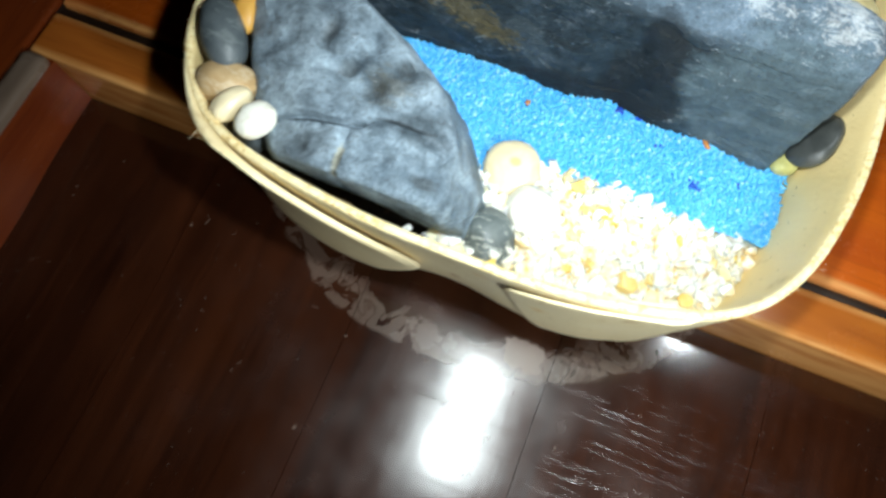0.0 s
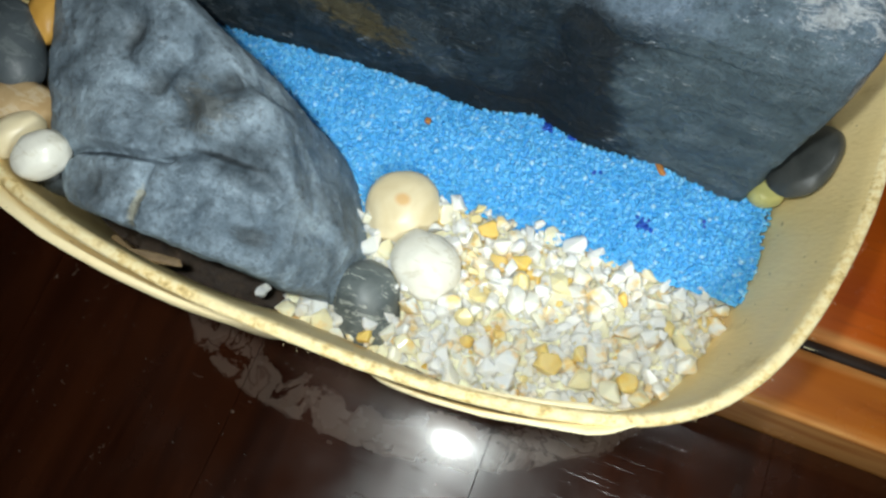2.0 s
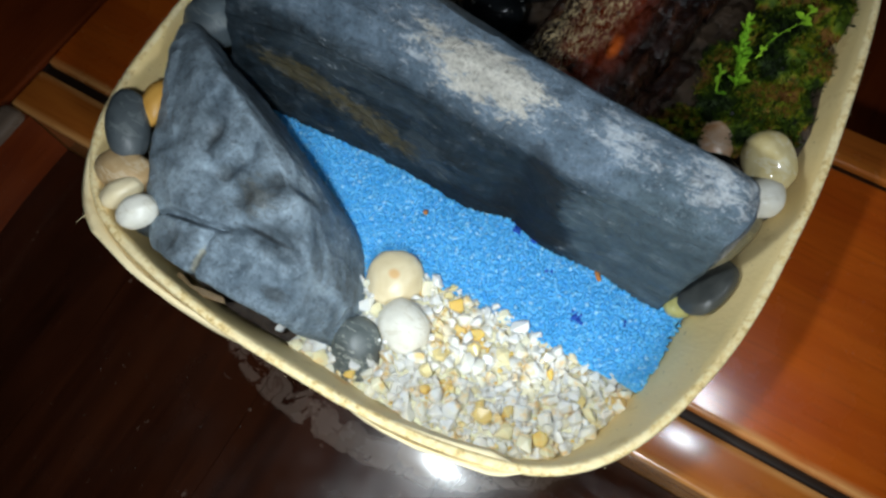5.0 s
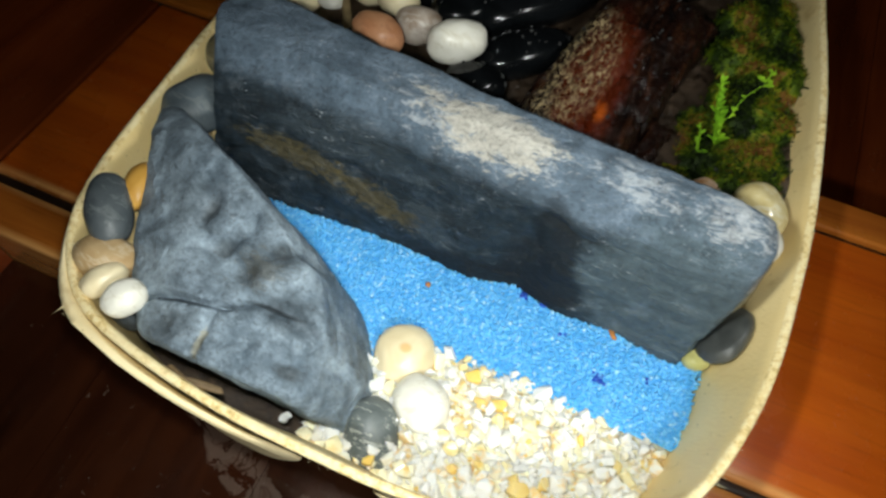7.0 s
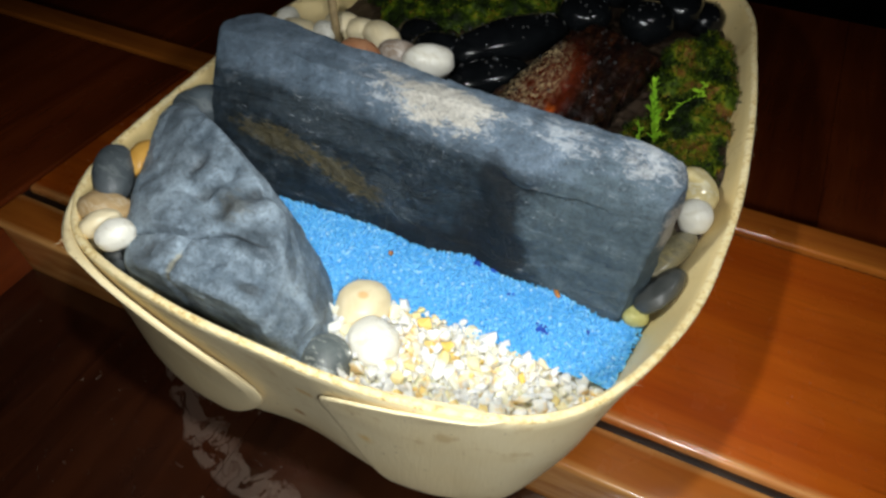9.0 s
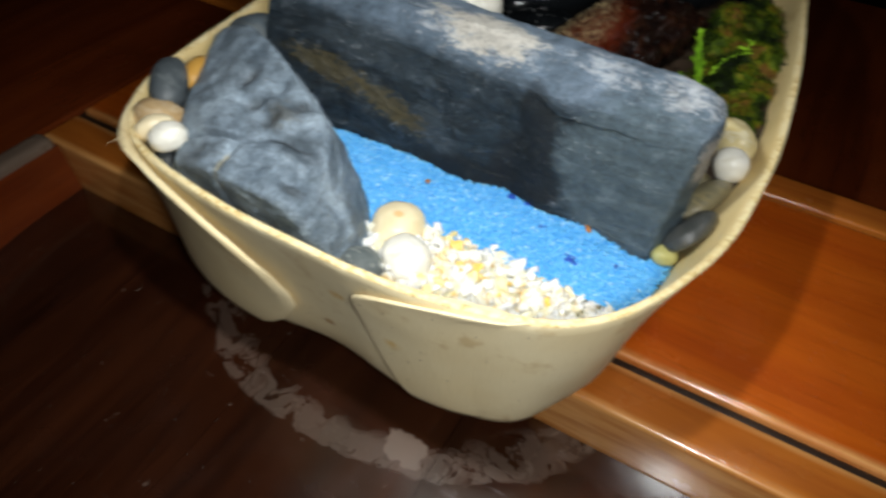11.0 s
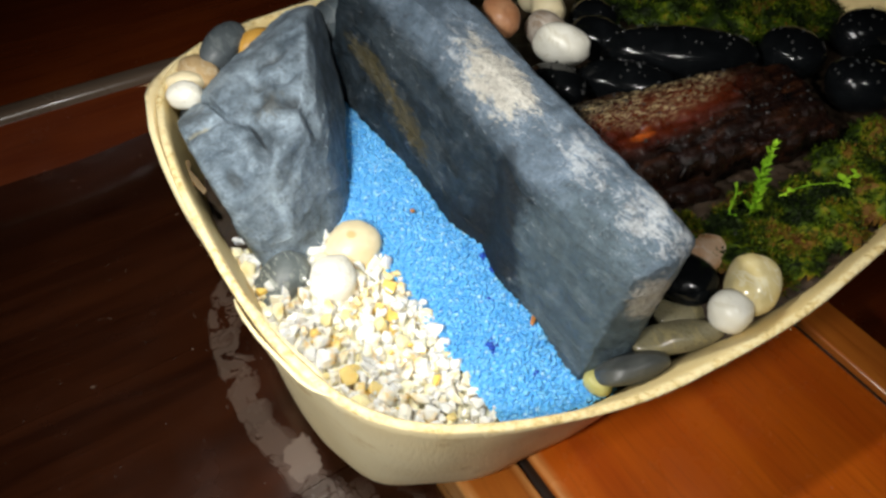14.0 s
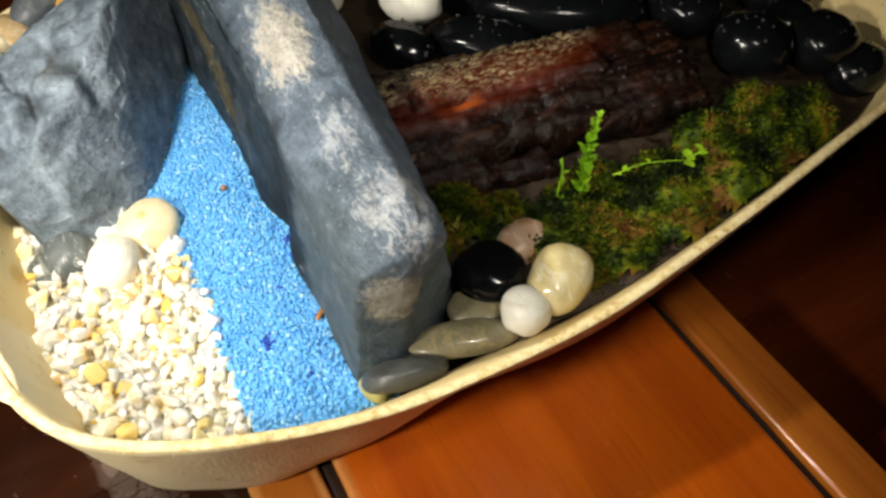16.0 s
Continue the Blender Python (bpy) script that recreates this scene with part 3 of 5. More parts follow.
# ---- the room, dark beyond the torch ----
def room():
    for name, box in (("floor", (-2.2, 2.2, -2.0, 2.4, -0.50, -0.45)), ("ceiling", (-2.2, 2.2, -2.0, 2.4, 2.15, 2.2)), ("wall_north", (-2.2, 2.2, 2.4, 2.5, -0.5, 2.2)),
                      ("wall_south", (-2.2, 2.2, -2.1, -2.0, -0.5, 2.2)), ("wall_east", (2.2, 2.3, -2.1, 2.5, -0.5, 2.2)), ("wall_west", (-2.3, -2.2, -2.1, 2.5, -0.5, 2.2))):
        ob = new(name, from_bmesh(name, boxed(*box, bevel=0), M_FLOOR if name == "floor" else M_WALL, False))
        tagged(ob, "dark tiled floor in the unlit room" if name == "floor" else "plain dark room surface", name.split("_")[0], kind="structure")


room()

# ---- the bench: sunk panel inside rails, broad boards round it ----
PANEL_Z, RAIL_Y, RAIL_X = -0.033, -0.026, -0.296


def bench():
    b = empty("bench", "dark red-brown lacquered wooden bench with a sunk panel and raised rails", "bench")
    edges = [-0.296, -0.2145, -0.118, -0.020, 0.080, 0.180, 0.280, 0.380, 0.480]
    for x0, x1 in zip(edges, edges[1:]):
        bm = boxed(x0 + 0.00015, x1 - 0.00015, -0.62, RAIL_Y - 0.0005, PANEL_Z - 0.014, PANEL_Z, 0)
        # planks bent near y -0.081, a shape added to steer the lamp's glare
        for y in np.arange(-0.20, -0.03, 0.004):
            bmesh.ops.bisect_plane(bm, geom=bm.verts[:] + bm.edges[:] + bm.faces[:], plane_co=(0, float(y), 0), plane_no=(0, 1, 0))
        for v in bm.verts:
            v.co.z += 0.0024 * math.tanh((v.co.y + 0.081) / 0.022)
        bmesh.ops.split_edges(bm, edges=[e for e in bm.edges if len(e.link_faces) == 2 and e.calc_face_angle(0) > 0.4])
        part("panel_plank", from_bmesh("panel_plank", bm, M_PANEL), b, "dark glossy plank with a dried pale water mark")
    left = RAIL_X - 0.022
    part("front_rail", from_bmesh("front_rail", boxed(left, 0.52, RAIL_Y, -0.0005, -0.045, 0.0, 0.003, 4), M_RAIL), b)
    # the side rail slopes down to the panel and carries a half-round bead
    bm = boxed(left, -0.2925, -0.62, RAIL_Y - 0.0005, -0.045, -0.001, 0)
    for v in bm.verts:
        if v.co.z > -0.01 and v.co.x > -0.30:
            v.co.x = -0.3025
    part("side_rail", from_bmesh("side_rail", bm, M_RAIL_Y, False), b, "dark side rail sloping down to the panel")
    bm = boxed(left + 0.0005, -0.3030, -0.62, RAIL_Y - 0.0008, -0.008, 0.0045, 0.0055, 6)
    part("bead", from_bmesh("bead", bm, M_BEAD), b, "pale rounded bead along the rail")
    part("groove", from_bmesh("groove", boxed(left, 0.52, -0.0005, 0.0045, -0.045, -0.003, 0.0005, 1), M_GAP), b, "narrow dark groove between rail and board")
    part("groove", from_bmesh("groove", boxed(left - 0.0015, left, -0.62, 0.150, -0.045, -0.003, 0.0002, 1), M_GAP), b, "narrow dark groove between rail and board")
    part("top_board", from_bmesh("top_board", boxed(left, 0.52, 0.0045, 0.150, -0.030, 0.0005, 0.003, 4), M_BOARD), b, "broad orange-brown lacquered board")
    part("top_board", from_bmesh("top_board", boxed(-0.90, left - 0.0015, -0.62, 0.150, -0.030, 0.0005, 0.002, 4), M_RAIL_Y), b, "broad dark red-brown lacquered board")
    part("groove", from_bmesh("groove", boxed(-0.90, 0.52, 0.150, 0.1545, -0.045, -0.004, 0.0005, 1), M_GAP), b, "narrow black gap between boards")
    part("back_rail", from_bmesh("back_rail", boxed(-0.90, 0.52, 0.1545, 0.176, -0.045, 0.0, 0.002, 3), M_RAIL), b)
    for x0, x1 in zip(np.linspace(-0.90, 0.52, 8)[:-1], np.linspace(-0.90, 0.52, 8)[1:]):
        part("panel_plank", from_bmesh("panel_plank", boxed(float(x0) + 0.0002, float(x1) - 0.0002, 0.1765, 0.52, PANEL_Z - 0.014, PANEL_Z, 0), M_RAIL_Y, False), b, "dark red-brown plank behind the rail")
    for x in (-0.86, 0.47):
        for y in (-0.58, 0.13):
            part("leg", from_bmesh("leg", boxed(x, x + 0.045, y, y + 0.04, -0.45, -0.044, 0.003, 2), M_RAIL_Y), b)


bench()


# ---- the container: a box of bent leaf sheath, its ends lapped at the front ----
# the rim (mm): it rises at the corners and sags along one side
RIM = [(59.8, 95.0, 71.4), (54.6, 150.0, 76.6), (46.7, 201.7, 79.4), (38.2, 245.1, 80.3), (22.2, 273.9, 80.4), (-12.5, 289.4, 80.3), (-77.9, 293.9, 79.6), (-149.2, 286.4, 79.1), (-186.7, 260.5, 79.1), (-205.6, 199.4, 78.3), (-213.4, 109.9, 78.3), (-209.6, 30.3, 78.4), (-203.8, -18.9, 78.4), (-191.0, -46.1, 78.8), (-164.8, -65.4, 79.4), (-115.1, -75.6, 79.9), (-60.0, -77.1, 80.6), (-8.5, -71.4, 81.6), (21.9, -59.3, 81.3), (41.2, -34.7, 79.4), (53.6, 4.1, 74.3), (59.2, 48.0, 70.6)]
RIM_Z = 75.0


def smooth_loop(points, steps):
    """A closed Catmull-Rom curve, resampled evenly."""
    p = np.array(points, float)
    n = len(p)
    out = []
    for k in range(n):
        a, b, c, d = p[k - 1], p[k], p[(k + 1) % n], p[(k + 2) % n]
        for t in np.linspace(0, 1, 40, endpoint=False):
            out.append(0.5 * ((2 * b) + (c - a) * t + (2 * a - 5 * b + 4 * c - d) * t ** 2 + (3 * b - a - 3 * c + d) * t ** 3))
    out = np.array(out)
    length = np.concatenate([[0], np.cumsum(np.linalg.norm(np.diff(np.vstack([out, out[:1]])[:, :2], axis=0), axis=1))])
    s = np.linspace(0, length[-1], steps, endpoint=False)
    closed = np.vstack([out, out[:1]])
    return np.stack([np.interp(s, length, closed[:, k]) for k in range(p.shape[1])], 1)


RING = smooth_loop(RIM, 360)
LOOP, LIFT = RING[:, :2], RING[:, 2] - RIM_Z
tang = np.roll(LOOP, -1, 0) - np.roll(LOOP, 1, 0)
tang /= np.linalg.norm(tang, axis=1)[:, None]
# the loop runs against the clock seen from above or with it: make the normals point inwards
inward = np.stack([-tang[:, 1], tang[:, 0]], 1)
if np.sum((LOOP.mean(0) - LOOP) * inward) < 0:
    inward = -inward
for _ in range(6):
    inward = (inward + np.roll(inward, 1, 0) + np.roll(inward, -1, 0)) / 3
inward /= np.linalg.norm(inward, axis=1)[:, None]


# the front stands steeper than the sides
lean = np.array([1.0 - 0.60 * (min(1, max(0, (0 - p[1]) / 50)) if p[0] > 0 else min(1, max(0, (-25 - p[1]) / 25))) + (0.28 * min(1, max(0, (p[0] - 30) / 15)) * min(1, max(0, (120 - p[1]) / 60)) * min(1, max(0, (p[1] - 12) / 40))) for p in LOOP])
# between the two lapped ends it draws in towards its foot
lean += np.array([0.32 * math.exp(-((p[0] + 78) / 34) ** 2) * (p[1] < -40) for p in LOOP])
for _ in range(8):
    lean = (lean + np.roll(lean, 1) + np.roll(lean, -1)) / 3


def inset(z):
    """How far the outer skin stands in from the rim at height z, for a wall of middling slope."""
    return float(np.interp(z, [0, 3, 8, 18, 32, 48, 60, 75], [36, 26.5, 23, 20, 16.8, 12.2, 7.2, 0.0]))


# the near corner runs in to a narrow foot
corner = np.array([math.exp(-((p[0] - 30) / 20) ** 2 - ((p[1] + 46) / 24) ** 2) for p in LOOP])


def draw_in(z):
    return inset(z) * lean + 8.0 * max(0.0, 1 - z / 45) * corner


def wall_ring(z, off=0.0):
    return LOOP + inward * (draw_in(z) + off)[:, None]


def inside(x, y, z, margin=0.0):
    """Whether a place (mm) lies inside the container's inner skin at height z."""
    ring = wall_ring(z, 3.4 + margin)
    a, b = ring, np.roll(ring, -1, 0)
    cross = ((a[:, 1] > y) != (b[:, 1] > y)) & (x < (b[:, 0] - a[:, 0]) * (y - a[:, 1]) / (b[:, 1] - a[:, 1] + 1e-9) + a[:, 0])
    return bool(np.sum(cross) % 2)


def box_body():
    zs_out = [0.0, 1.0, 3, 8, 18, 32, 48, 60, 70, 74.2]
    zs_in = [74.2, 70, 60, 48, 32, 18, 9, 5, 4, 3.6]
    rings = []
    wob = np.array([noise.noise((p[0] * 0.3, p[1] * 0.3, 1.7)) for p in LOOP])
    wave = np.array([noise.noise((p[0] * 0.02, p[1] * 0.02, 5.1)) for p in LOOP])
    for z in zs_out:
        rings.append((wall_ring(z) + inward * (wave * 0.8 + wob * 0.12)[:, None], z + (wob * 0.25 + wave * 0.8 + LIFT) * (z / 75) ** 4))
    top_z = RIM_Z + wob * 0.35 + wave * 0.8 + LIFT
    rings.append((LOOP + inward * (0.8 + wave * 0.8)[:, None], top_z))
    rings.append((LOOP + inward * (2.6 + wave * 0.8 + wob * 0.25)[:, None], top_z + 0.1))
    for z in zs_in:
        rings.append((wall_ring(z, 3.4) + inward * (wave * 0.8 - wob * 0.15)[:, None] * (1 if z > 5 else 0), z + (wob * 0.25 + wave * 0.8 + LIFT) * (z / 75) ** 4))
    n = len(LOOP)
    verts = [(p[0] * MM, p[1] * MM, (zz if np.isscalar(zz) else zz[k]) * MM) for ring, zz in rings for k, p in enumerate(ring)]
    faces = [(r * n + k, r * n + (k + 1) % n, (r + 1) * n + (k + 1) % n, (r + 1) * n + k) for r in range(len(rings) - 1) for k in range(n)]
    faces.append(tuple(range(n))[::-1])
    faces.append(tuple(range((len(rings) - 1) * n, len(rings) * n)))
    me = mesh_of("box_body", verts, faces, M_SHEATH)
    me.materials.append(M_EDGE)
    for k in range(9 * n, 12 * n):
        me.polygons[k].material_index = 1
    me.materials.append(M_LINING)
    for k in range(12 * n, len(me.polygons)):
        me.polygons[k].material_index = 2
    return me


FRONT = [k for k in range(len(LOOP)) if LOOP[k, 1] < 0]
FRONT.sort(key=lambda k: LOOP[k, 0])


def front_at(x, z):
    """Place on the outer skin of the front wall at x, and the outward normal."""
    xs = LOOP[FRONT, 0]
    px = np.array([np.interp(x, xs, LOOP[FRONT, i]) for i in (0, 1)])
    nn = np.array([np.interp(x, xs, inward[FRONT, i]) for i in (0, 1)])
    nn /= np.linalg.norm(nn)
    wave = noise.noise((px[0] * 0.02, px[1] * 0.02, 5.1)) * 0.8
    return px + nn * (np.interp(x, xs, draw_in(z)[FRONT]) + wave), -nn


def front_lift(x, z):
    return float(np.interp(x, LOOP[FRONT, 0], LIFT[FRONT])) * (z / 75) ** 4


def lap(edge, far, gap_tip, z_low, z_high, thick=3.0, inner=False, low_thin=1):
    """A lapped end of the sheath on the front wall: edge(z) is the x where it ends, far the x where it has merged."""
    nz, nx = 26, 40
    grid = {}
    verts = []
    for side in (0, 1):
        for i in range(nz):
            z = z_low + (z_high - z_low) * i / (nz - 1)
            for j in range(nx):
                u = (j / (nx - 1)) ** 1.7
                x = edge(z) + (far - edge(z)) * u
                p, out = front_at(x, z)
                d = gap_tip * (1 - u) ** 2.4 + 0.2 - 1.4 * max(0, (u - 0.45) / 0.55)
                d += thick * side * (1.0 if low_thin == 1 else low_thin + (1 - low_thin) * min(1, max(0, (z - 40) / 18))) * (0.25 + 0.75 * min(1, (u * 22) ** 0.5)) * (1 - 0.80 * max(0, (u - 0.30) / 0.70))
                if inner:
                    d = -3.4 + 0.8 - (thick + 0.8) * side * min(1, 6 * u + 0.25) * (1 - u)
                q = p + out * d
                grid[side, i, j] = len(verts)
                verts.append((q[0] * MM, q[1] * MM, (z + front_lift(x, z) + 0.25 * noise.noise((x * 0.3, z * 0.3, 3.3))) * MM))
    faces = []
    for i in range(nz - 1):
        for j in range(nx - 1):
            faces.append((grid[1, i, j], grid[1, i, j + 1], grid[1, i + 1, j + 1], grid[1, i + 1, j]))
            faces.append((grid[0, i, j], grid[0, i + 1, j], grid[0, i + 1, j + 1], grid[0, i, j + 1]))
    for i in range(nz - 1):
        for j in (0, nx - 1):
            faces.append((grid[0, i, j], grid[0, i + 1, j], grid[1, i + 1, j], grid[1, i, j]))
    for j in range(nx - 1):
        for i in (0, nz - 1):
            faces.append((grid[0, i, j], grid[0, i, j + 1], grid[1, i, j + 1], grid[1, i, j]))
    bm = bmesh.new()
    me = mesh_of("lapped_end", verts, faces, M_SHEATH)
    bm.from_mesh(me)
    bmesh.ops.recalc_face_normals(bm, faces=bm.faces[:])
    bm.to_mesh(me)
    bm.free()
    return me


def container():
    c = empty("garden_box", "cream box of bent leaf sheath holding a miniature stone garden", "planter box")
    part("box_body", box_body(), c)
    left = lambda z: float(np.interp(z, [4, 14, 24, 30, 38, 48, 58, 66, 72, 75], [-110, -99, -92, -89.5, -90.5, -97.5, -110, -127, -146, -168]))
    right = lambda z: float(np.interp(z, [4, 12, 25, 40, 52, 58, 63, 67, 71, 74, 75], [-34, -40, -46, -51, -54.5, -55, -53, -46, -32, -12, 2]))
    part("lapped_end", lap(left, -198, 2.0, 4, 74.6, 2.9), c, "rounded overlapping end of the bent sheath")
    part("lapped_end", lap(right, 12, 0.9, 4, 74.8, 1.3, False, 0.5), c, "rounded overlapping end of the bent sheath")
    part("inner_layer", lap(lambda z: 7.0, -52, 0, 46, 74.2, 2.0, True), c, "second layer of sheath inside the front wall")
    # frayed fibres along the rim
    verts, faces = [], []
    rng = random.Random(5)
    for k in range(130):
        i = rng.randrange(len(LOOP))
        p = LOOP[i] + inward[i] * rng.uniform(-0.3, 0.6)
        d = Vector((-inward[i][0] + rng.uniform(-0.6, 0.6), -inward[i][1] + rng.uniform(-0.6, 0.6), rng.uniform(-0.6, 0.7))).normalized()
        long = rng.uniform(0.3, 0.8) if k > 2 else rng.uniform(2, 4)
        q = Vector((p[0], p[1], 74.6 + LIFT[i] + rng.uniform(-1, 0.8)))
        s = d.orthogonal().normalized() * 0.11
        e = q + d * long
        base = len(verts)
        verts += [tuple(v * MM) for v in (q + s, q - s, q + d.cross(s) , e)]
        faces += [(base, base + 1, base + 3), (base + 1, base + 2, base + 3), (base + 2, base, base + 3)]
    # a tuft of longer hairs where the outer layer splits
    for k in range(9):
        q = Vector((-170 + rng.uniform(-6, 8), -63.5 + rng.uniform(-3, 1), 78.5 + rng.uniform(-1, 1)))
        e = q + Vector((rng.uniform(-0.9, -0.3), rng.uniform(-1.0, -0.5), rng.uniform(-0.2, 0.7))).normalized() * rng.uniform(2.5, 6.0)
        base = len(verts)
        verts += [tuple(v * MM) for v in (q + Vector((0.16, 0, 0)), q - Vector((0.16, 0, 0)), q + Vector((0, 0, 0.18)), e)]
        faces += [(base, base + 1, base + 3), (base + 1, base + 2, base + 3), (base + 2, base, base + 3)]
    f = part("frayed_fibres", mesh_of("frayed_fibres", verts, faces, M_SHEATH, False), c, "loose pale fibres along the rough rim")
    f["kind"] = "stuff"


container()


# ---- soil bed ----
def soil_height(x, y):
    t = min(1, max(0, (y - 38) / 40))
    t = t * t * (3 - 2 * t)
    return 32 + 29 * t + 2.2 * noise.noise((x * 0.05, y * 0.05, 2.0)) + 1.0 * noise.noise((x * 0.2, y * 0.2, 4.0))


def soil():
    centre = np.array([-78.0, 105.0])
    verts, faces = [], []
    nr, n = 70, len(LOOP) // 2
    for r in range(nr + 1):
        u = r / nr
        for k in range(n):
            i = 2 * k
            rough = centre + (LOOP[i] - centre) * u * 0.92
            z = soil_height(*rough)
            edge = LOOP[i] + inward[i] * (inset(z) * lean[i] + 3.2)
            p = centre + (edge - centre) * u
            z = soil_height(*p)
            verts.append((p[0] * MM, p[1] * MM, z * MM))
    for r in range(nr):
        for k in range(n):
            faces.append((r * n + k, r * n + (k + 1) % n, (r + 1) * n + (k + 1) % n, (r + 1) * n + k))
    ob = new("soil", mesh_of("soil", verts, faces, M_SOIL))
    tagged(ob, "damp dark brown soil filling the back of the box", "soil", kind="stuff")


soil()


# ---- the two slates: split stones bounded by cleavage planes ----
def split_stone(name, label, mat, centre, stretch, planes, round_, rough, seed, level=8, grain=0.10, dents=(), cracks=(), flakes=0.0, faults=()):
    """A stone as the rounded meeting of planes (point, normal), in mm, roughened and dented."""
    d, f = ico(level)
    d = d * np.array(stretch)
    d /= np.linalg.norm(d, axis=1)[:, None]
    c = np.array(centre, float)
    total = np.zeros(len(d))
    for p, n in planes:
        n = np.array(n, float) / np.linalg.norm(n)
        h = max(3.0, float((np.array(p) - c) @ n))
        total += np.maximum(0, d @ n / h) ** round_
    r = total ** (-1 / round_)
    v = c + d * r[:, None]
    # the outward direction of the rounded planes
    out = np.zeros_like(d)
    for p, n in planes:
        n = np.array(n, float) / np.linalg.norm(n)
        h = max(3.0, float((np.array(p) - c) @ n))
        out += (np.maximum(0, d @ n / h) * r)[:, None] ** (round_ - 1) * n / h
    out /= np.linalg.norm(out, axis=1)[:, None]
    a = fractal(v, 0.022, 4, 0.5, seed)
    ridge = 1 - np.abs(fractal(v * np.array([0.6, 1, 1.3]), 0.06, 3, 0.42, seed + 7)) * 1.3
    fine = fractal(v, 0.16, 3, 0.5, seed + 3)
    push = rough * (a * 1.0 + (ridge - 0.7) * 0.9 + fine * grain)
    if flakes:
        # thin cleavage sheets broken off in terraces
        q = fractal(v * np.array([0.55, 1, 1.6]), 0.035, 3, 0.5, seed + 21) * 4
        push += flakes * (np.floor(q) + np.clip((q - np.floor(q)) * 7 - 6, 0, 1))
    for line, width, depth in faults:
        # a step along a line on the front: what lies below it stands back
        xs, zs = [p[0] for p in line], [p[1] for p in line]
        below = np.interp(v[:, 0], xs, zs) + 0.7 * fine - v[:, 2]
        fade = np.clip((v[:, 0] - xs[0]) / 8, 0, 1) * np.clip((xs[-1] - v[:, 0]) / 14, 0, 1) * (v[:, 1] < c[1])
        push -= depth * fade * np.clip(below / 0.8, 0, 1) * np.exp(-np.maximum(below, 0) / width)
    for at, size, depth in dents:
        q = np.sum(((v - np.array(at)) / np.array(size)) ** 2, axis=1)
        push -= depth * np.exp(-q)
    for line, width, depth in cracks:
        # a crack or step on the upper side, along a line in plan
        near = np.full(len(v), 1e9)
        for p, q in zip(line, line[1:]):
            p, q = np.array(p, float), np.array(q, float)
            t = np.clip(((v[:, :2] - p) @ (q - p)) / ((q - p) @ (q - p)), 0, 1)
            near = np.minimum(near, np.linalg.norm(v[:, :2] - p - t[:, None] * (q - p), axis=1))
        near = near + 0.5 * fine
        push -= depth * np.exp(-(near / width) ** 2) * (v[:, 2] > c[2])
    v = v + out * push[:, None]
    ob = new(name, mesh_of(name, v * MM, f, mat))
    return tagged(ob, label, "stone")


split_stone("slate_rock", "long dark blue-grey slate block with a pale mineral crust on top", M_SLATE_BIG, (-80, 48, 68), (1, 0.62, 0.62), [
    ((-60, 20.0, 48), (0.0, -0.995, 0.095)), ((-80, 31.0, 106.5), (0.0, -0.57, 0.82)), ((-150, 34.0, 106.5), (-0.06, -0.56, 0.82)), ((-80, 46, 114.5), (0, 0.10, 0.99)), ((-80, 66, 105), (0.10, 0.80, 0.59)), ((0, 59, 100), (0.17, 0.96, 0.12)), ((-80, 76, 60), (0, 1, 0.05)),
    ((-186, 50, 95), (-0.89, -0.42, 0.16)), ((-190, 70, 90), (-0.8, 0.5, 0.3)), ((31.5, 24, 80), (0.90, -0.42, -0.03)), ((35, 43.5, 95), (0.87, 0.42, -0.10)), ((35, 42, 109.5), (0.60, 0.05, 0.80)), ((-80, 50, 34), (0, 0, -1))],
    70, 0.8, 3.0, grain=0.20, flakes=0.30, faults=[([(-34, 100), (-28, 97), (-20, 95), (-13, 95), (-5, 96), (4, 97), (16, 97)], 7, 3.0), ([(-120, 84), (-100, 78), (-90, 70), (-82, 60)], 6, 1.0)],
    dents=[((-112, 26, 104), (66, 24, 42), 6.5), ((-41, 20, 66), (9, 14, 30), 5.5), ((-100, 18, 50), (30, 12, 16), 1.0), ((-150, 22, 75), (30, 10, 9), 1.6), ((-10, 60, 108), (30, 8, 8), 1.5)])
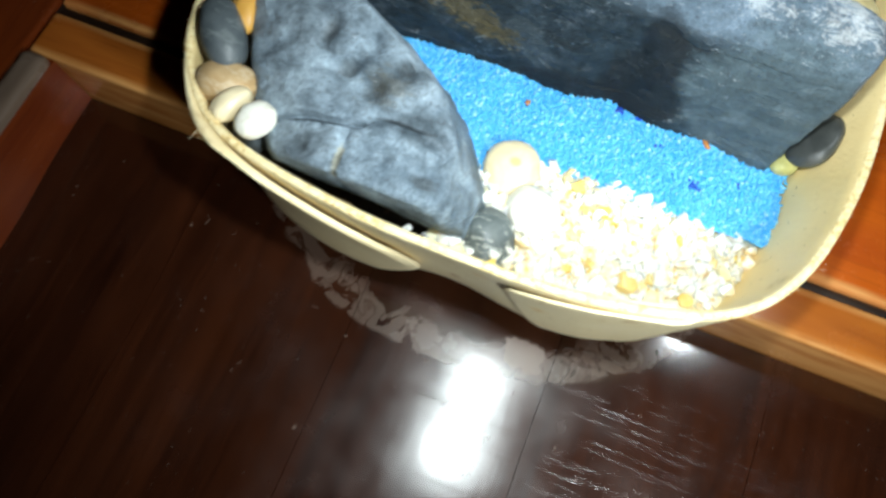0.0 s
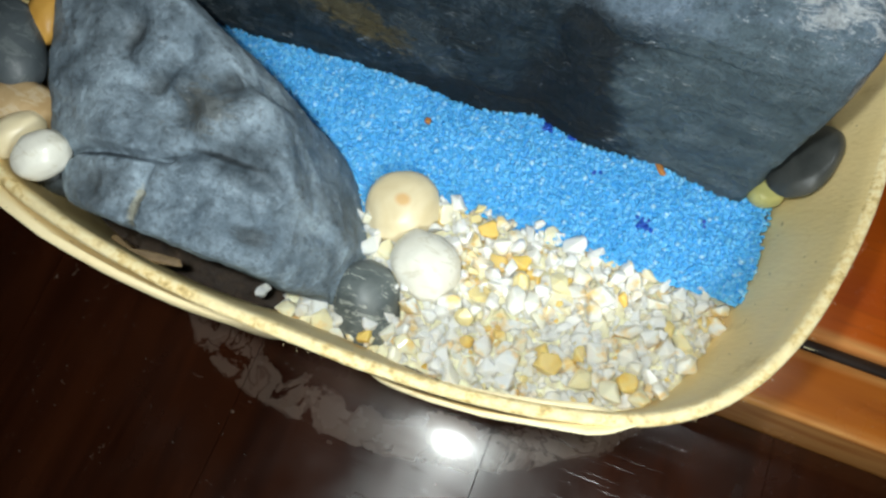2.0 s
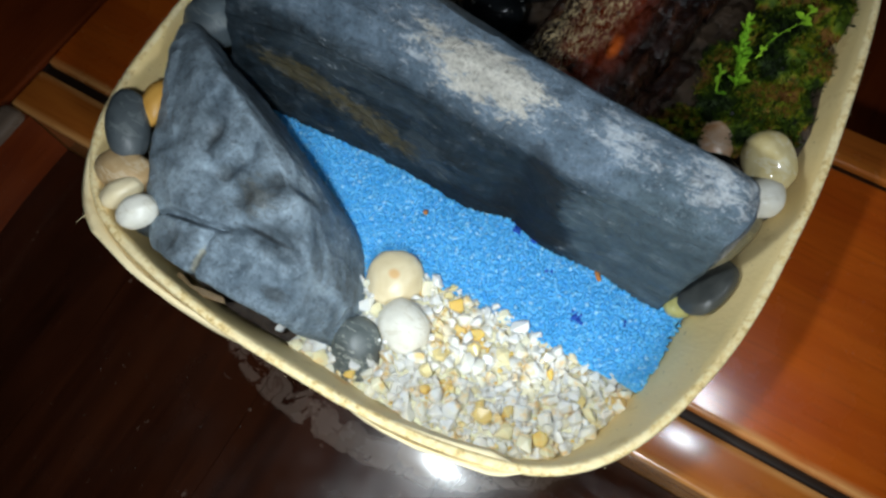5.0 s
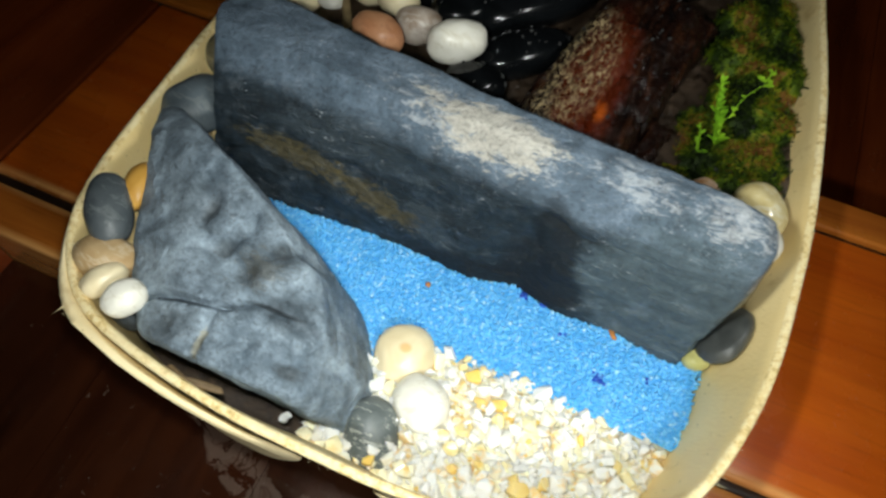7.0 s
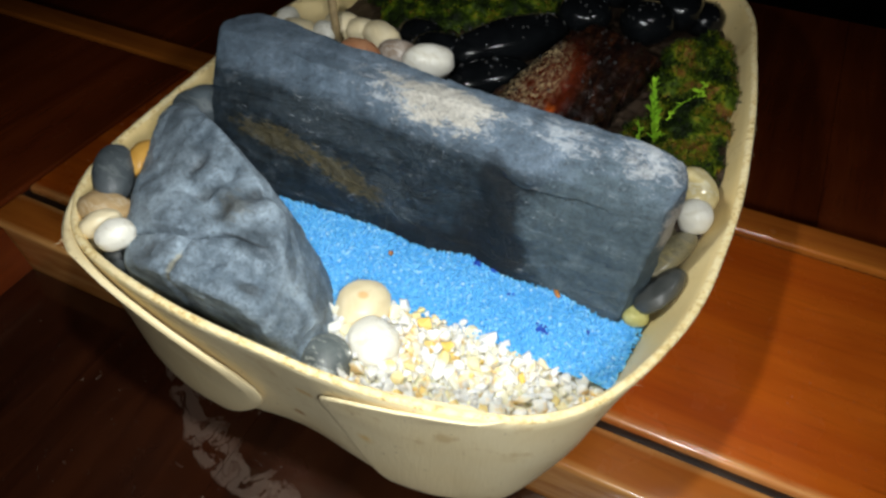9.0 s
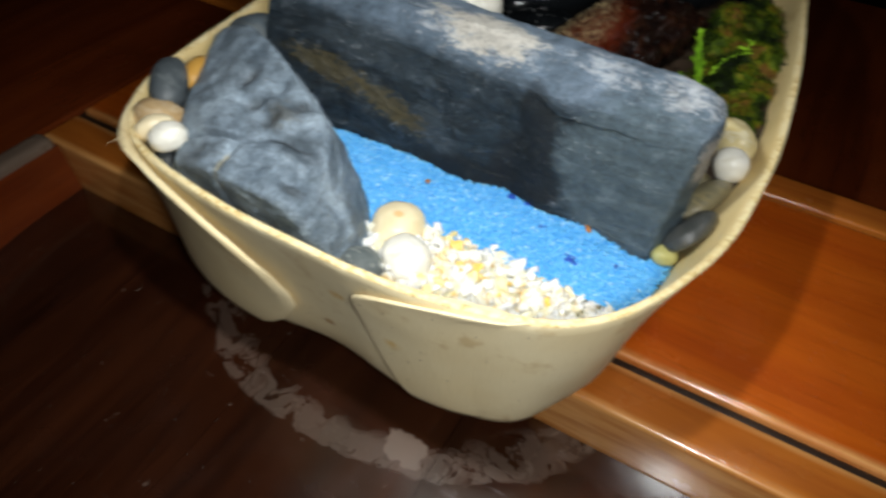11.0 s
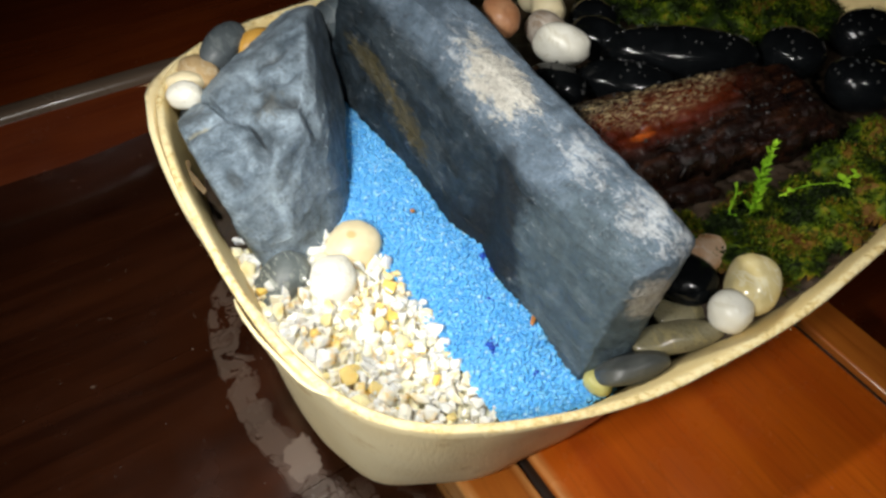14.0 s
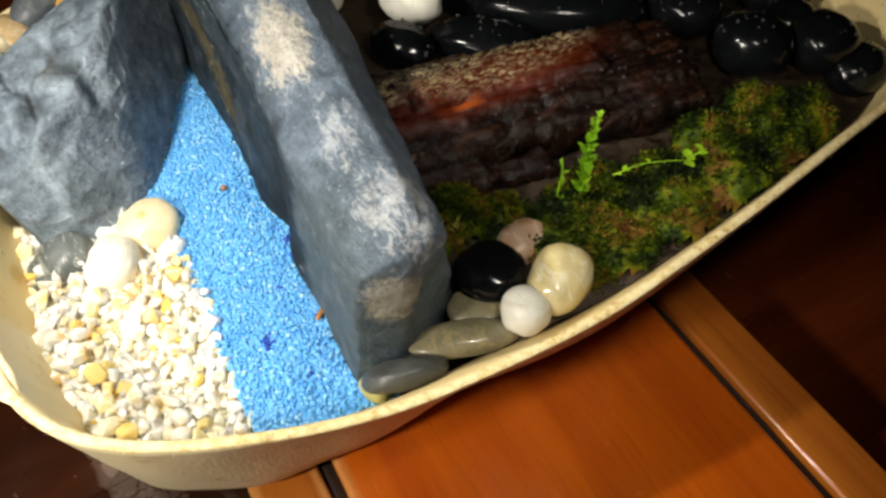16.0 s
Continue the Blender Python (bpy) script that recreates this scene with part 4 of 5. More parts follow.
split_stone("slate_rock", "smaller wedge-shaped blue-grey slate leaning against the front of the box", M_SLATE_LOW, (-134, -20, 60), (1, 0.8, 0.7), [
    ((-115, -40, 90), (0.014, -0.24, 0.97)), ((-84, -56, 79), (0.66, -0.36, 0.66)), ((-87, -15.5, 48), (0.62, 0.74, 0.20)), ((-118, 1.5, 48), (0.41, 0.88, 0.24)), ((-113.5, -4, 77), (0.52, 0.70, 0.49)), ((-78.5, -38, 62), (0.82, 0.48, 0.30)), ((-168.5, -37, 80), (-0.88, -0.44, 0.12)), ((-150, -62, 80), (-0.74, -0.66, 0.12)), ((-149, -48, 84), (-0.40, -0.38, 0.83)),
    ((-128, -64.0, 78), (0.0, -0.96, -0.22)), ((-74, -46, 55), (0.92, -0.2, 0.3)), ((-188, 27, 82), (-0.30, 0.93, 0.22)), ((-192, 20, 86), (-0.36, 0.18, 0.92)), ((-120, -58, 52), (-0.1, -0.8, -0.6)), ((-130, -20, 34), (0, 0, -1))],
    30, 0.85, 12.0, grain=0.50, flakes=0.18, cracks=[([(-158, -54), (-149, -50), (-140, -49), (-130, -48), (-121, -46)], 1.3, 4.0), ([(-124, -50), (-124, -58), (-123, -70)], 1.6, 1.8), ([(-123, -46), (-116, -41), (-110, -40), (-100, -40), (-90, -44)], 2.6, 2.6), ([(-118, -56), (-106, -52), (-97, -53), (-88, -50), (-80, -46)], 3.0, 2.2), ([(-150, -18), (-140, -30), (-128, -34), (-120, -38)], 3.4, 2.2)],
    dents=[((-133, -28, 92), (5, 4, 8), 4.0), ((-113, -22, 94), (4.5, 3.5, 8), 4.4), ((-121, -33, 90), (6, 3.5, 8), 3.6), ((-144, -18, 94), (4, 6, 8), 3.4), ((-128, -18, 95), (4, 7, 8), 3.0), ((-93, -56, 86), (7, 4, 10), 2.8), ((-104, -18, 90), (7, 4, 10), 2.0), ((-112, -32, 91), (8, 4, 8), -2.6), ((-104, -27, 90), (5, 4, 8), -2.2), ((-126, -26, 93), (5, 3, 8), -1.8), ((-140, -56, 78), (12, 7, 10), 2.6)])


# ---- blue sand ----
SHAPE, SHAPE_F = ico(1)


def splinters(kinds, corners, seed):
    """Angular chips: hulls of a few random points on a ball, their edges blunted."""
    rng = np.random.RandomState(seed)
    made = []
    for _ in range(kinds):
        q = rng.normal(size=(corners, 3))
        q /= np.linalg.norm(q, axis=1)[:, None]
        q *= rng.uniform(0.82, 1.15, (corners, 1))
        bm = bmesh.new()
        for p in q:
            bm.verts.new(p)
        hull = bmesh.ops.convex_hull(bm, input=bm.verts[:])
        bmesh.ops.delete(bm, geom=[e for e in hull["geom_interior"] if isinstance(e, bmesh.types.BMVert)], context="VERTS")
        bmesh.ops.bevel(bm, geom=bm.edges[:], offset=0.07, segments=1, affect="EDGES")
        bmesh.ops.triangulate(bm, faces=bm.faces[:])
        bm.verts.index_update()
        made.append((np.array([p.co[:] for p in bm.verts]), np.array([[p.index for p in f.verts] for f in bm.faces])))
        bm.free()
    return made


def scatter(name, spots, mat, label, category, base=None, chipped=()):
    """Many small stones in one mesh: spots are (x, y, z, size, flat) in mm."""
    rng = np.random.RandomState(4)
    shape, sf = base if base else (SHAPE, SHAPE_F)
    verts, faces, count = [], [], 0
    for k, (x, y, z, s, flat) in enumerate(spots):
        q = Euler(tuple(rng.uniform(-3.14, 3.14, 3))).to_matrix()
        m = np.array(q) * (s * np.array([1.0, rng.uniform(0.74, 1.0), rng.uniform(flat, 1.0)]))
        if chipped:
            # broken quartz: one of a set of angular splinters
            shape, sf = chipped[k % len(chipped)]
            v = shape @ m.T + np.array([x, y, z])
        else:
            v = (shape * (1 + rng.uniform(-0.28, 0.2, (len(shape), 1)))) @ m.T + np.array([x, y, z])
        faces.append(sf + count)
        count += len(shape)
        verts.append(v)
    ob = new(name, mesh_of(name, np.vstack(verts) * MM, np.vstack(faces), mat, False))
    return tagged(ob, label, category, kind="stuff")


def sand_low(x):
    """The edge of the sand towards the front (mm)."""
    if x < -80:
        return max(-29.0, -25 - (x + 104) * 0.32)
    return -27 + 13 * min(1, (x + 80) / 18) + 1.6 * noise.noise((x * 0.12, 3.0, 0.0))


def sand_z(x, y):
    return 47.3 + 0.9 * noise.noise((x * 0.05, y * 0.06, 9.0)) - 0.07 * max(0, -8 - y) - 0.30 * max(0, min(14, x - 8)) * min(1, max(0, (y - 2) / 14)) - 0.05 * max(0, x - 10) + 0.05 * max(0, y - 12)


def sand():
    rng = random.Random(2)
    spots, deep = [], []
    marks = [(1, 0.5, 3.4), (-17, 13, 1.6), (19, 8, 1.4), (-36, 24, 4.0), (-27, 23, 3.0)]
    step = 1.34
    for layer, keep in ((0, 1.0), (1, 0.75)):
        for i in range(int(218 / step)):
            for j in range(int(64 / step)):
                x = -178 + i * step + rng.uniform(-0.55, 0.55)
                y = -30 + j * step + rng.uniform(-0.55, 0.55)
                if rng.random() > keep or y < sand_low(x) + rng.uniform(-1.2, 0.8) or y > 31:
                    continue
                z = sand_z(x, y) + layer * 0.75 + rng.uniform(-0.35, 0.35)
                if not inside(x, y, z, 0.3 + 0.15 * noise.noise((x * 0.2, y * 0.2, 6.0))):
                    continue
                bunch = deep if any((x - a) ** 2 + (y - b) ** 2 < (r * rng.uniform(0.45, 1)) ** 2 for a, b, r in marks) else spots
                bunch.append((x, y, z, rng.uniform(0.70, 1.06), 0.85))
    scatter("blue_sand", spots, M_SAND, "bright blue coarse sand in a strip between the slates", "sand")
    scatter("dark_blue_sand", deep, M_SAND_DARK, "small clusters of deep blue sand grains", "sand")
    # the body of the sand under its grains
    verts, faces = [], []
    nx, ny = 120, 30
    for i in range(nx + 1):
        x = -176 + 212 * i / nx
        lo = sand_low(x) - 0.5
        for j in range(ny + 1):
            y = lo + (33 - lo) * j / ny
            z = sand_z(x, y) + 0.1
            xx = x
            while not inside(xx, y, z - 1, 0.5) and xx > x - 40:
                xx -= 0.5
            verts.append((xx * MM, y * MM, z * MM))
    for i in range(nx):
        for j in range(ny):
            a = i * (ny + 1) + j
            faces.append((a, a + ny + 1, a + ny + 2, a + 1))
    ob = new("sand_bed", mesh_of("sand_bed", verts, faces, M_SAND))
    tagged(ob, "packed blue sand under the loose grains", "sand", kind="stuff")


sand()


# ---- white gravel ----
def gravel():
    rng = random.Random(8)
    spots = []
    placed = []
    def top(x, y):
        return 47.5 - 0.10 * max(0, x + 20) + 0.05 * max(0, -20 - y) - 0.06 * max(0, -55 - y)
    for layer in range(5):
        placed = []
        for _ in range(3200):
            x, y = rng.uniform(-88, 32), rng.uniform(-76, -9)
            hi = sand_low(x) + rng.uniform(-1.0, 2.8)
            if x < -66 and y > -27 or y > hi:
                continue
            z = top(x, y) - 9 + 2.5 * layer + rng.uniform(-0.8, 0.8)
            s = rng.uniform(3.2, 4.8) if rng.random() < 0.7 else rng.uniform(2.0, 3.2)
            if not inside(x, y, z, s * 0.5):
                continue
            if layer == 4 and rng.random() < 0.5:
                continue
            if any((x - a) ** 2 + (y - b) ** 2 < (0.56 * (s + c)) ** 2 for a, b, c in placed):
                continue
            placed.append((x, y, s))
            spots.append((x, y, z, s, 0.5))
    # pale bed, added so the gaps between the stones stay bright
    bed_v, bed_f = [], []
    for i in range(56):
        for j in range(36):
            x, y = -90 + 122 * i / 55, -74 + 64 * j / 35
            z = top(x, y) - 1.4 + 0.8 * noise.noise((x * 0.3, y * 0.3, 7.0))
            while not inside(x, y, z, 0.3) and (x > -84 or y < -60):
                x, y = x + (-25 - x) * 0.02, y + (-38 - y) * 0.02
            bed_v.append((x * MM, y * MM, z * MM))
            if i < 55 and j < 35:
                bed_f.append((i * 36 + j, (i + 1) * 36 + j, (i + 1) * 36 + j + 1, i * 36 + j + 1))
    tagged(new("grit_bed", mesh_of("grit_bed", bed_v, bed_f, M_GRAVEL_BED)), "pale quartz grit under the gravel", "gravel", kind="stuff")
    # broken crumbs in the hollows between them
    for _ in range(1500):
        x, y = rng.uniform(-76, 34), rng.uniform(-76, -9)
        z, size = top(x, y) + rng.uniform(-3.0, 1.2), rng.uniform(0.9, 2.1)
        if not (x < -66 and y > -50 or y > sand_low(x) + rng.uniform(-1, 3.5)) and inside(x, y, z, size):
            spots.append((x, y, z, size, 0.5))
    # a few that slipped into the gap beside the slate
    for _ in range(26):
        x, y = rng.uniform(-100, -66), rng.uniform(-70, -58)
        z = 43 + rng.uniform(0, 3)
        if inside(x, y, z, 1.5):
            spots.append((x, y, z, rng.uniform(1.4, 2.6), 0.8))
    ob = scatter("white_gravel", spots, M_GRAVEL, "white and honey-coloured quartz gravel heaped in the corner", "gravel", None, splinters(40, 15, 3))
    return ob


gravel()


# ---- pebbles ----
PEBBLE, PEBBLE_F = ico(4)


def pebble(label, mat, centre, radii, turn=(0, 0, 0), lump=0.10, seed=0.0, name="pebble", power=2.2):
    d = PEBBLE
    r = (np.abs(d) ** power).sum(1) ** (-1 / power)
    v = d * r[:, None] * (1 + lump * fractal(d, 0.9, 3, 0.5, seed))[:, None] * np.array(radii)
    m = np.array(Euler([radians(a) for a in turn]).to_matrix())
    v = v @ m.T
    # it lies inside the box: slide it off the wall where it would cut in
    c = np.array(centre, float)
    way = np.array([-78.0, 105.0]) - c[:2]
    way /= np.linalg.norm(way)
    low = v[(v[:, 2] + c[2] < 73)][::7]
    for _ in range(40):
        if all(inside(x + c[0], y + c[1], z + c[2], -1.2) for x, y, z in low):
            break
        c[:2] += way * 0.5
    ob = new(name, mesh_of(name, v * MM, PEBBLE_F, mat))
    ob.location = [float(k) * MM for k in c]
    return tagged(ob, label, "pebble")


PEBBLES = [
    ("round flat cream pebble with an orange spot between sand and gravel", M_SPOTTED, (-69, -21.5, 49), (11.6, 11.4, 7.0), (8, -6, 20)),
    ("heart-shaped white pebble resting on the gravel", M_WHITE, (-54.5, -37, 50.5), (11.2, 9.2, 7.6), (10, 5, -20)),
    ("dark veined pebble standing on the gravel by the front wall", M_VEINED, (-66.5, -54, 48), (9.8, 13.6, 7.6), (18, 0, 22)),
    ("dark grey oval pebble wedged between wall and slate", M_GREY, (-185, -27, 81), (8.4, 14.0, 8.0), (12, 10, 38)),
    ("small ochre pebble beside the slate", M_OCHRE, (-182, -13, 80), (6.0, 10.5, 6.0), (5, 0, 8)),
    ("tan flat pebble beside the wall", M_TAN, (-176, -43, 76), (12.0, 8.6, 7.0), (0, 8, 10)),
    ("small cream pebble leaning on a white one", M_CREAM, (-170, -51, 78), (5.2, 8.8, 5.2), (0, 0, -30)),
    ("egg-shaped white pebble beside the slate", M_WHITE, (-158, -54.5, 80), (6.1, 8.0, 6.1), (0, 0, -25)),
    ("dark grey pebble low in the corner beside the slate", M_GREY, (-166, -54, 61), (6.5, 5.5, 8.0), (0, 0, -10)),
    ("small pale green pebble at the end of the sand", M_GREEN_STONE, (34, 25, 47), (5.6, 5.0, 4.6), (0, 0, 30)),
    ("smooth grey pebble against the wall", M_DARK, (42.5, 31, 57.5), (10.5, 13.6, 5.0), (0, -50, -12)),
    ("long olive-grey pebble lying against the wall", M_OLIVE, (38.5, 54, 59), (6.6, 18.0, 4.7), (0, -14, -20)),
    ("yellowish flat pebble under a black one", M_OLIVE, (30, 65, 56.5), (8.0, 11.0, 3.4), (0, 0, -24)),
    ("flat wet black pebble beside the slate", M_BLACK, (22, 74, 62.5), (12.0, 11.5, 6.0), (0, 0, 10)),
    ("round white pebble against the wall", M_WHITE, (43, 73.5, 66), (7.4, 7.8, 7.4), (0, 0, 0)),
    ("glossy yellow quartz pebble against the wall", M_YELLOW, (38.5, 89.5, 67), (9.6, 13.0, 9.0), (0, 0, 34)),
    ("brown and white pebble among the moss", M_BROWN, (17, 89, 62), (8.0, 10.4, 6.4), (0, 0, 20)),
    ("large egg-shaped white pebble behind the slate", M_WHITE, (-105.5, 111, 82), (9.6, 13.4, 9.8), (0, 0, -52)),
    ("peach pebble behind the slate", M_PEACH, (-138, 98, 84), (12.6, 9.0, 8.4), (0, 0, -12)),
    ("marbled brown and white pebble in the back", M_MARBLED, (-128, 120, 76), (11.0, 9.0, 8.0), (0, 0, 20)),
    ("pale cream pebble in the back", M_CREAM, (-147, 136, 74), (12.6, 9.0, 8.0), (0, 0, -25)),
    ("cream pebble beside the plant stem", M_CREAM, (-162, 139, 72), (9.6, 9.0, 8.0), (0, 0, 10)),
    ("cream rounded pebble in the back", M_CREAM, (-177, 141, 71), (11.0, 10.0, 8.6), (0, 0, 30)),
    ("small bright white pebble behind the slate", M_WHITE, (-174, 121, 77), (8.0, 7.2, 6.8), (0, 0, 0)),
    ("large cream pebble by the wall", M_CREAM, (-191, 117, 74), (13.2, 10.4, 9.4), (0, 0, 20)),
    ("small white pebble behind the slate", M_WHITE, (-130, 82, 80), (8.4, 8.0, 7.0), (0, 0, 0)),
    ("small pale pebble by the wall", M_WHITE, (-199, 98, 75), (6.0, 5.4, 5.0), (0, 0, 0)),
    ("small cream pebble by the wall", M_CREAM, (-203, 108, 74), (6.4, 5.4, 5.0), (0, 0, 40)),
    ("white pebble close to the wall", M_WHITE, (-207, 128, 76), (6.0, 8.4, 6.4), (0, 0, 0)),
    ("dark olive pebble between the slate and the wall", M_OLIVE, (-199, 68, 74), (7.0, 11.0, 9.0), (0, 0, 10)),
    ("large blue-grey pebble wedged between the two slates", M_SLATY, (-193, 36, 73), (12.0, 16.5, 10.5), (0, 0, -24)),
]
for k, (label, mat, centre, radii, turn) in enumerate(PEBBLES):
    pebble(label, mat, centre, radii, turn, 0.10, k * 3.7 + 1)
BLACKS = [((-84, 172, 69), (40, 15, 13), 53), ((-93, 100, 70), (15, 11, 10), 20), ((-117, 146, 68), (16, 12, 11), 30), ((-56, 222, 69), (17, 15, 12), 10), ((-47, 268, 70), (17, 14, 13), 60), ((-18, 224, 72), (16, 14, 12), 35), ((-4, 248, 73), (14, 13, 12), 0), ((-80, 132, 68), (24, 12, 10), 45), ((14, 262, 66), (12, 14, 10), 20), ((-26, 255, 66), (13, 12, 11), 0), ((-135, 160, 66), (15, 12, 10), 0)]
for k, (centre, radii, turn) in enumerate(BLACKS):
    tagged(pebble("smooth wet black pebble in the back of the box" if k else "long wet black pebble lying between the pale pebbles and the moss", M_BLACK, centre, radii, (0, 0, turn), 0.07, k * 2.3 + 60), group="wet black pebbles")


# ---- bark ----
BARK_A, BARK_B = np.array([-48.0, 60.0]), np.array([-24.0, 196.0])


def bark_plate(u0, u1, w0, w1, z, thick, seed, bow=0.0):
    """One flake of bark: u along the piece and w across it, in mm, with ragged edges and a ridged top."""
    along = (BARK_B - BARK_A) / np.linalg.norm(BARK_B - BARK_A)
    across = np.array([along[1], -along[0]])
    nu, nv = max(14, int((u1 - u0) / 1.2)), max(8, int((w1 - w0) / 1.0))
    verts, faces = [], []
    for side in (1, 0):
        for i in range(nu + 1):
            s = i / nu
            for j in range(nv + 1):
                t = j / nv
                u = u0 + (u1 - u0) * s + 2.6 * (1 - 2 * s) * abs(noise.noise((t * 4, seed, 1.0))) * 2
                lo = w0 + 2.2 * noise.noise((s * 7, seed, 4.0)) + 0.8 * noise.noise((s * 25, seed, 6.0))
                hi = w1 + 2.2 * noise.noise((s * 7, seed, 9.0)) + 0.8 * noise.noise((s * 25, seed, 2.0))
                w = lo + (hi - lo) * t
                p = BARK_A + along * u + across * w
                edge = min(1, 5 * min(s, 1 - s) * (u1 - u0) / 20, 5 * min(t, 1 - t) * (w1 - w0) / 12)
                ridge = 1.3 * noise.noise((u * 0.05, w * 0.35, seed)) + 0.8 * noise.noise((u * 0.16, w * 0.8, seed + 3)) + 0.45 * noise.noise((u * 0.6, w * 0.9, seed + 5))
                h = z + bow * (1 - (2 * t - 1) ** 2) + (ridge * (0.4 + 0.6 * edge) + thick * edge ** 0.5 if side else -thick - 3)
                verts.append((p[0] * MM, p[1] * MM, h * MM))
    n = (nu + 1) * (nv + 1)
    for s in (0, 1):
        for i in range(nu):
            for j in range(nv):
                q = s * n + i * (nv + 1) + j
                f = (q, q + nv + 1, q + nv + 2, q + 1)
                faces.append(f[::-1] if s == 0 else f)
    rim = [i * (nv + 1) for i in range(nu + 1)] + [nu * (nv + 1) + j for j in range(1, nv + 1)] + [i * (nv + 1) + nv for i in range(nu - 1, -1, -1)] + [j for j in range(nv - 1, 0, -1)]
    for k in range(len(rim)):
        p, q = rim[k], rim[(k + 1) % len(rim)]
        faces.append((p, q, q + n, p + n))
    return mesh_of("bark_plate", verts, faces, M_BARK)


def bark():
    root = empty("bark_piece", "wet red-brown piece of layered bark with pale lichen flakes", "bark")
    plates = [(0, 136, -24, 24, 66, 8, 1.0, 5), (2, 122, -26, -4, 77, 2.5, 2.0, 2), (20, 100, -14, 4, 80, 2.6, 3.0, 1), (4, 70, 3, 13, 78, 2.0, 4.0, 1), (66, 132, 0, 16, 77, 2.4, 5.0, 1),
              (8, 52, 11, 22, 74, 3.0, 6.0, 1), (50, 92, 12, 24, 73, 3.2, 7.0, 1), (86, 134, 12, 25, 71, 3.0, 8.0, 1), (2, 40, 21, 29, 68, 2.0, 9.0, 0), (30, 66, 24, 33, 65, 2.2, 10.0, 0), (100, 138, -22, -2, 76, 2.2, 11.0, 1)]
    for k, args in enumerate(plates):
        part("bark_plate", bark_plate(*args), root, "" if k else "dark body of the bark piece")


bark()


# ---- moss ----
def moss(name, label, lobes, count, seed):
    """A cushion of moss: a lumpy mound and many small blades. lobes: (x, y, radius, height) in mm."""
    rng = random.Random(seed)
    verts, faces = [], []

    def lift(x, y):
        h = 0
        for a, b, r, t in lobes:
            q = ((x - a) ** 2 + (y - b) ** 2) / (r * r)
            if q < 1:
                h = max(h, t * math.sqrt(1 - q))
        return h * (1 + 0.25 * noise.noise((x * 0.12, y * 0.12, seed)))
    x0, x1 = min(a - r for a, b, r, t in lobes), max(a + r for a, b, r, t in lobes)
    y0, y1 = min(b - r for a, b, r, t in lobes), max(b + r for a, b, r, t in lobes)
    step, ids = 1.6, {}
    for i in range(int((x1 - x0) / step) + 1):
        for j in range(int((y1 - y0) / step) + 1):
            x, y = x0 + i * step, y0 + j * step
            h = lift(x, y)
            z = soil_height(x, y) + h + 0.8 * noise.noise((x * 0.4, y * 0.4, 1.0))
            if h > 0 and inside(x, y, z, 0.5):
                ids[i, j] = len(verts)
                verts.append((x, y, z - 1.0))
    for (i, j), k in list(ids.items()):
        quad = [ids.get((i + p, j + q)) for p, q in ((0, 0), (1, 0), (1, 1), (0, 1))]
        if None not in quad:
            faces.append(tuple(quad))
    made = 0
    while made < count:
        a, b, r, t = rng.choice(lobes)
        ang, d = rng.uniform(0, 6.283), r * math.sqrt(rng.random())
        x, y = a + d * math.cos(ang), b + d * math.sin(ang)
        made += 1
        z = soil_height(x, y) + lift(x, y) - 0.8
        if not inside(x, y, z, 0.3):
            continue
        for _ in range(3):
            tip = Vector((rng.uniform(-1, 1), rng.uniform(-1, 1), rng.uniform(0.15, 1.1))).normalized() * rng.uniform(1.4, 3.4)
            w = tip.orthogonal().normalized() * rng.uniform(0.22, 0.5)
            w.rotate(Matrix.Rotation(rng.uniform(0, 6.28), 3, tip))
            o = Vector((x + rng.uniform(-0.5, 0.5), y + rng.uniform(-0.5, 0.5), z))
            k = len(verts)
            mid = o + tip * 0.55 + Vector((0, 0, 0.3))
            verts += [tuple(o), tuple(mid + w), tuple(o + tip), tuple(mid - w)]
            faces.append((k, k + 1, k + 2, k + 3))
    ob = new(name, mesh_of(name, np.array(verts) * MM, faces, M_MOSS, False))
    tagged(ob, label, "moss", kind="stuff")


moss("moss_cushion", "green and yellowish moss cushion beside the bark by the wall", [(22, 100, 15, 7), (30, 118, 18, 9), (14, 112, 14, 7), (30, 142, 18, 12), (18, 150, 14, 10), (30, 168, 17, 17), (14, 176, 16, 16), (24, 192, 17, 19), (12, 200, 15, 18), (22, 212, 15, 17), (30, 182, 13, 16), (5, 88, 13, 7), (-7, 77, 10, 10), (-1, 71, 10, 10), (8, 128, 12, 6), (36, 104, 11, 5)], 4200, 3)
moss("moss_cushion", "low green moss cushion behind the black pebbles", [(-150, 190, 26, 13), (-125, 205, 26, 14), (-100, 222, 26, 15), (-84, 245, 24, 14), (-75, 268, 20, 13), (-120, 240, 30, 15), (-110, 265, 26, 13), (-150, 225, 28, 14), (-150, 255, 26, 13), (-172, 205, 22, 11)], 3600, 7)


# ---- small plants ----
def tube(points, radii, sides=6):
    verts, faces = [], []
    for k, p in enumerate(points):
        p = Vector(p)
        d = (Vector(points[min(k + 1, len(points) - 1)]) - Vector(points[max(k - 1, 0)])).normalized()
        a = d.orthogonal().normalized()
        b = d.cross(a)
        for s in range(sides):
            t = 6.2832 * s / sides
            verts.append(tuple((p + (a * math.cos(t) + b * math.sin(t)) * radii[k]) * MM))
    for k in range(len(points) - 1):
        for s in range(sides):
            faces.append((k * sides + s, k * sides + (s + 1) % sides, (k + 1) * sides + (s + 1) % sides, (k + 1) * sides + s))
    faces.append(tuple(range(sides))[::-1])
    faces.append(tuple(range((len(points) - 1) * sides, len(points) * sides)))
    return verts, faces


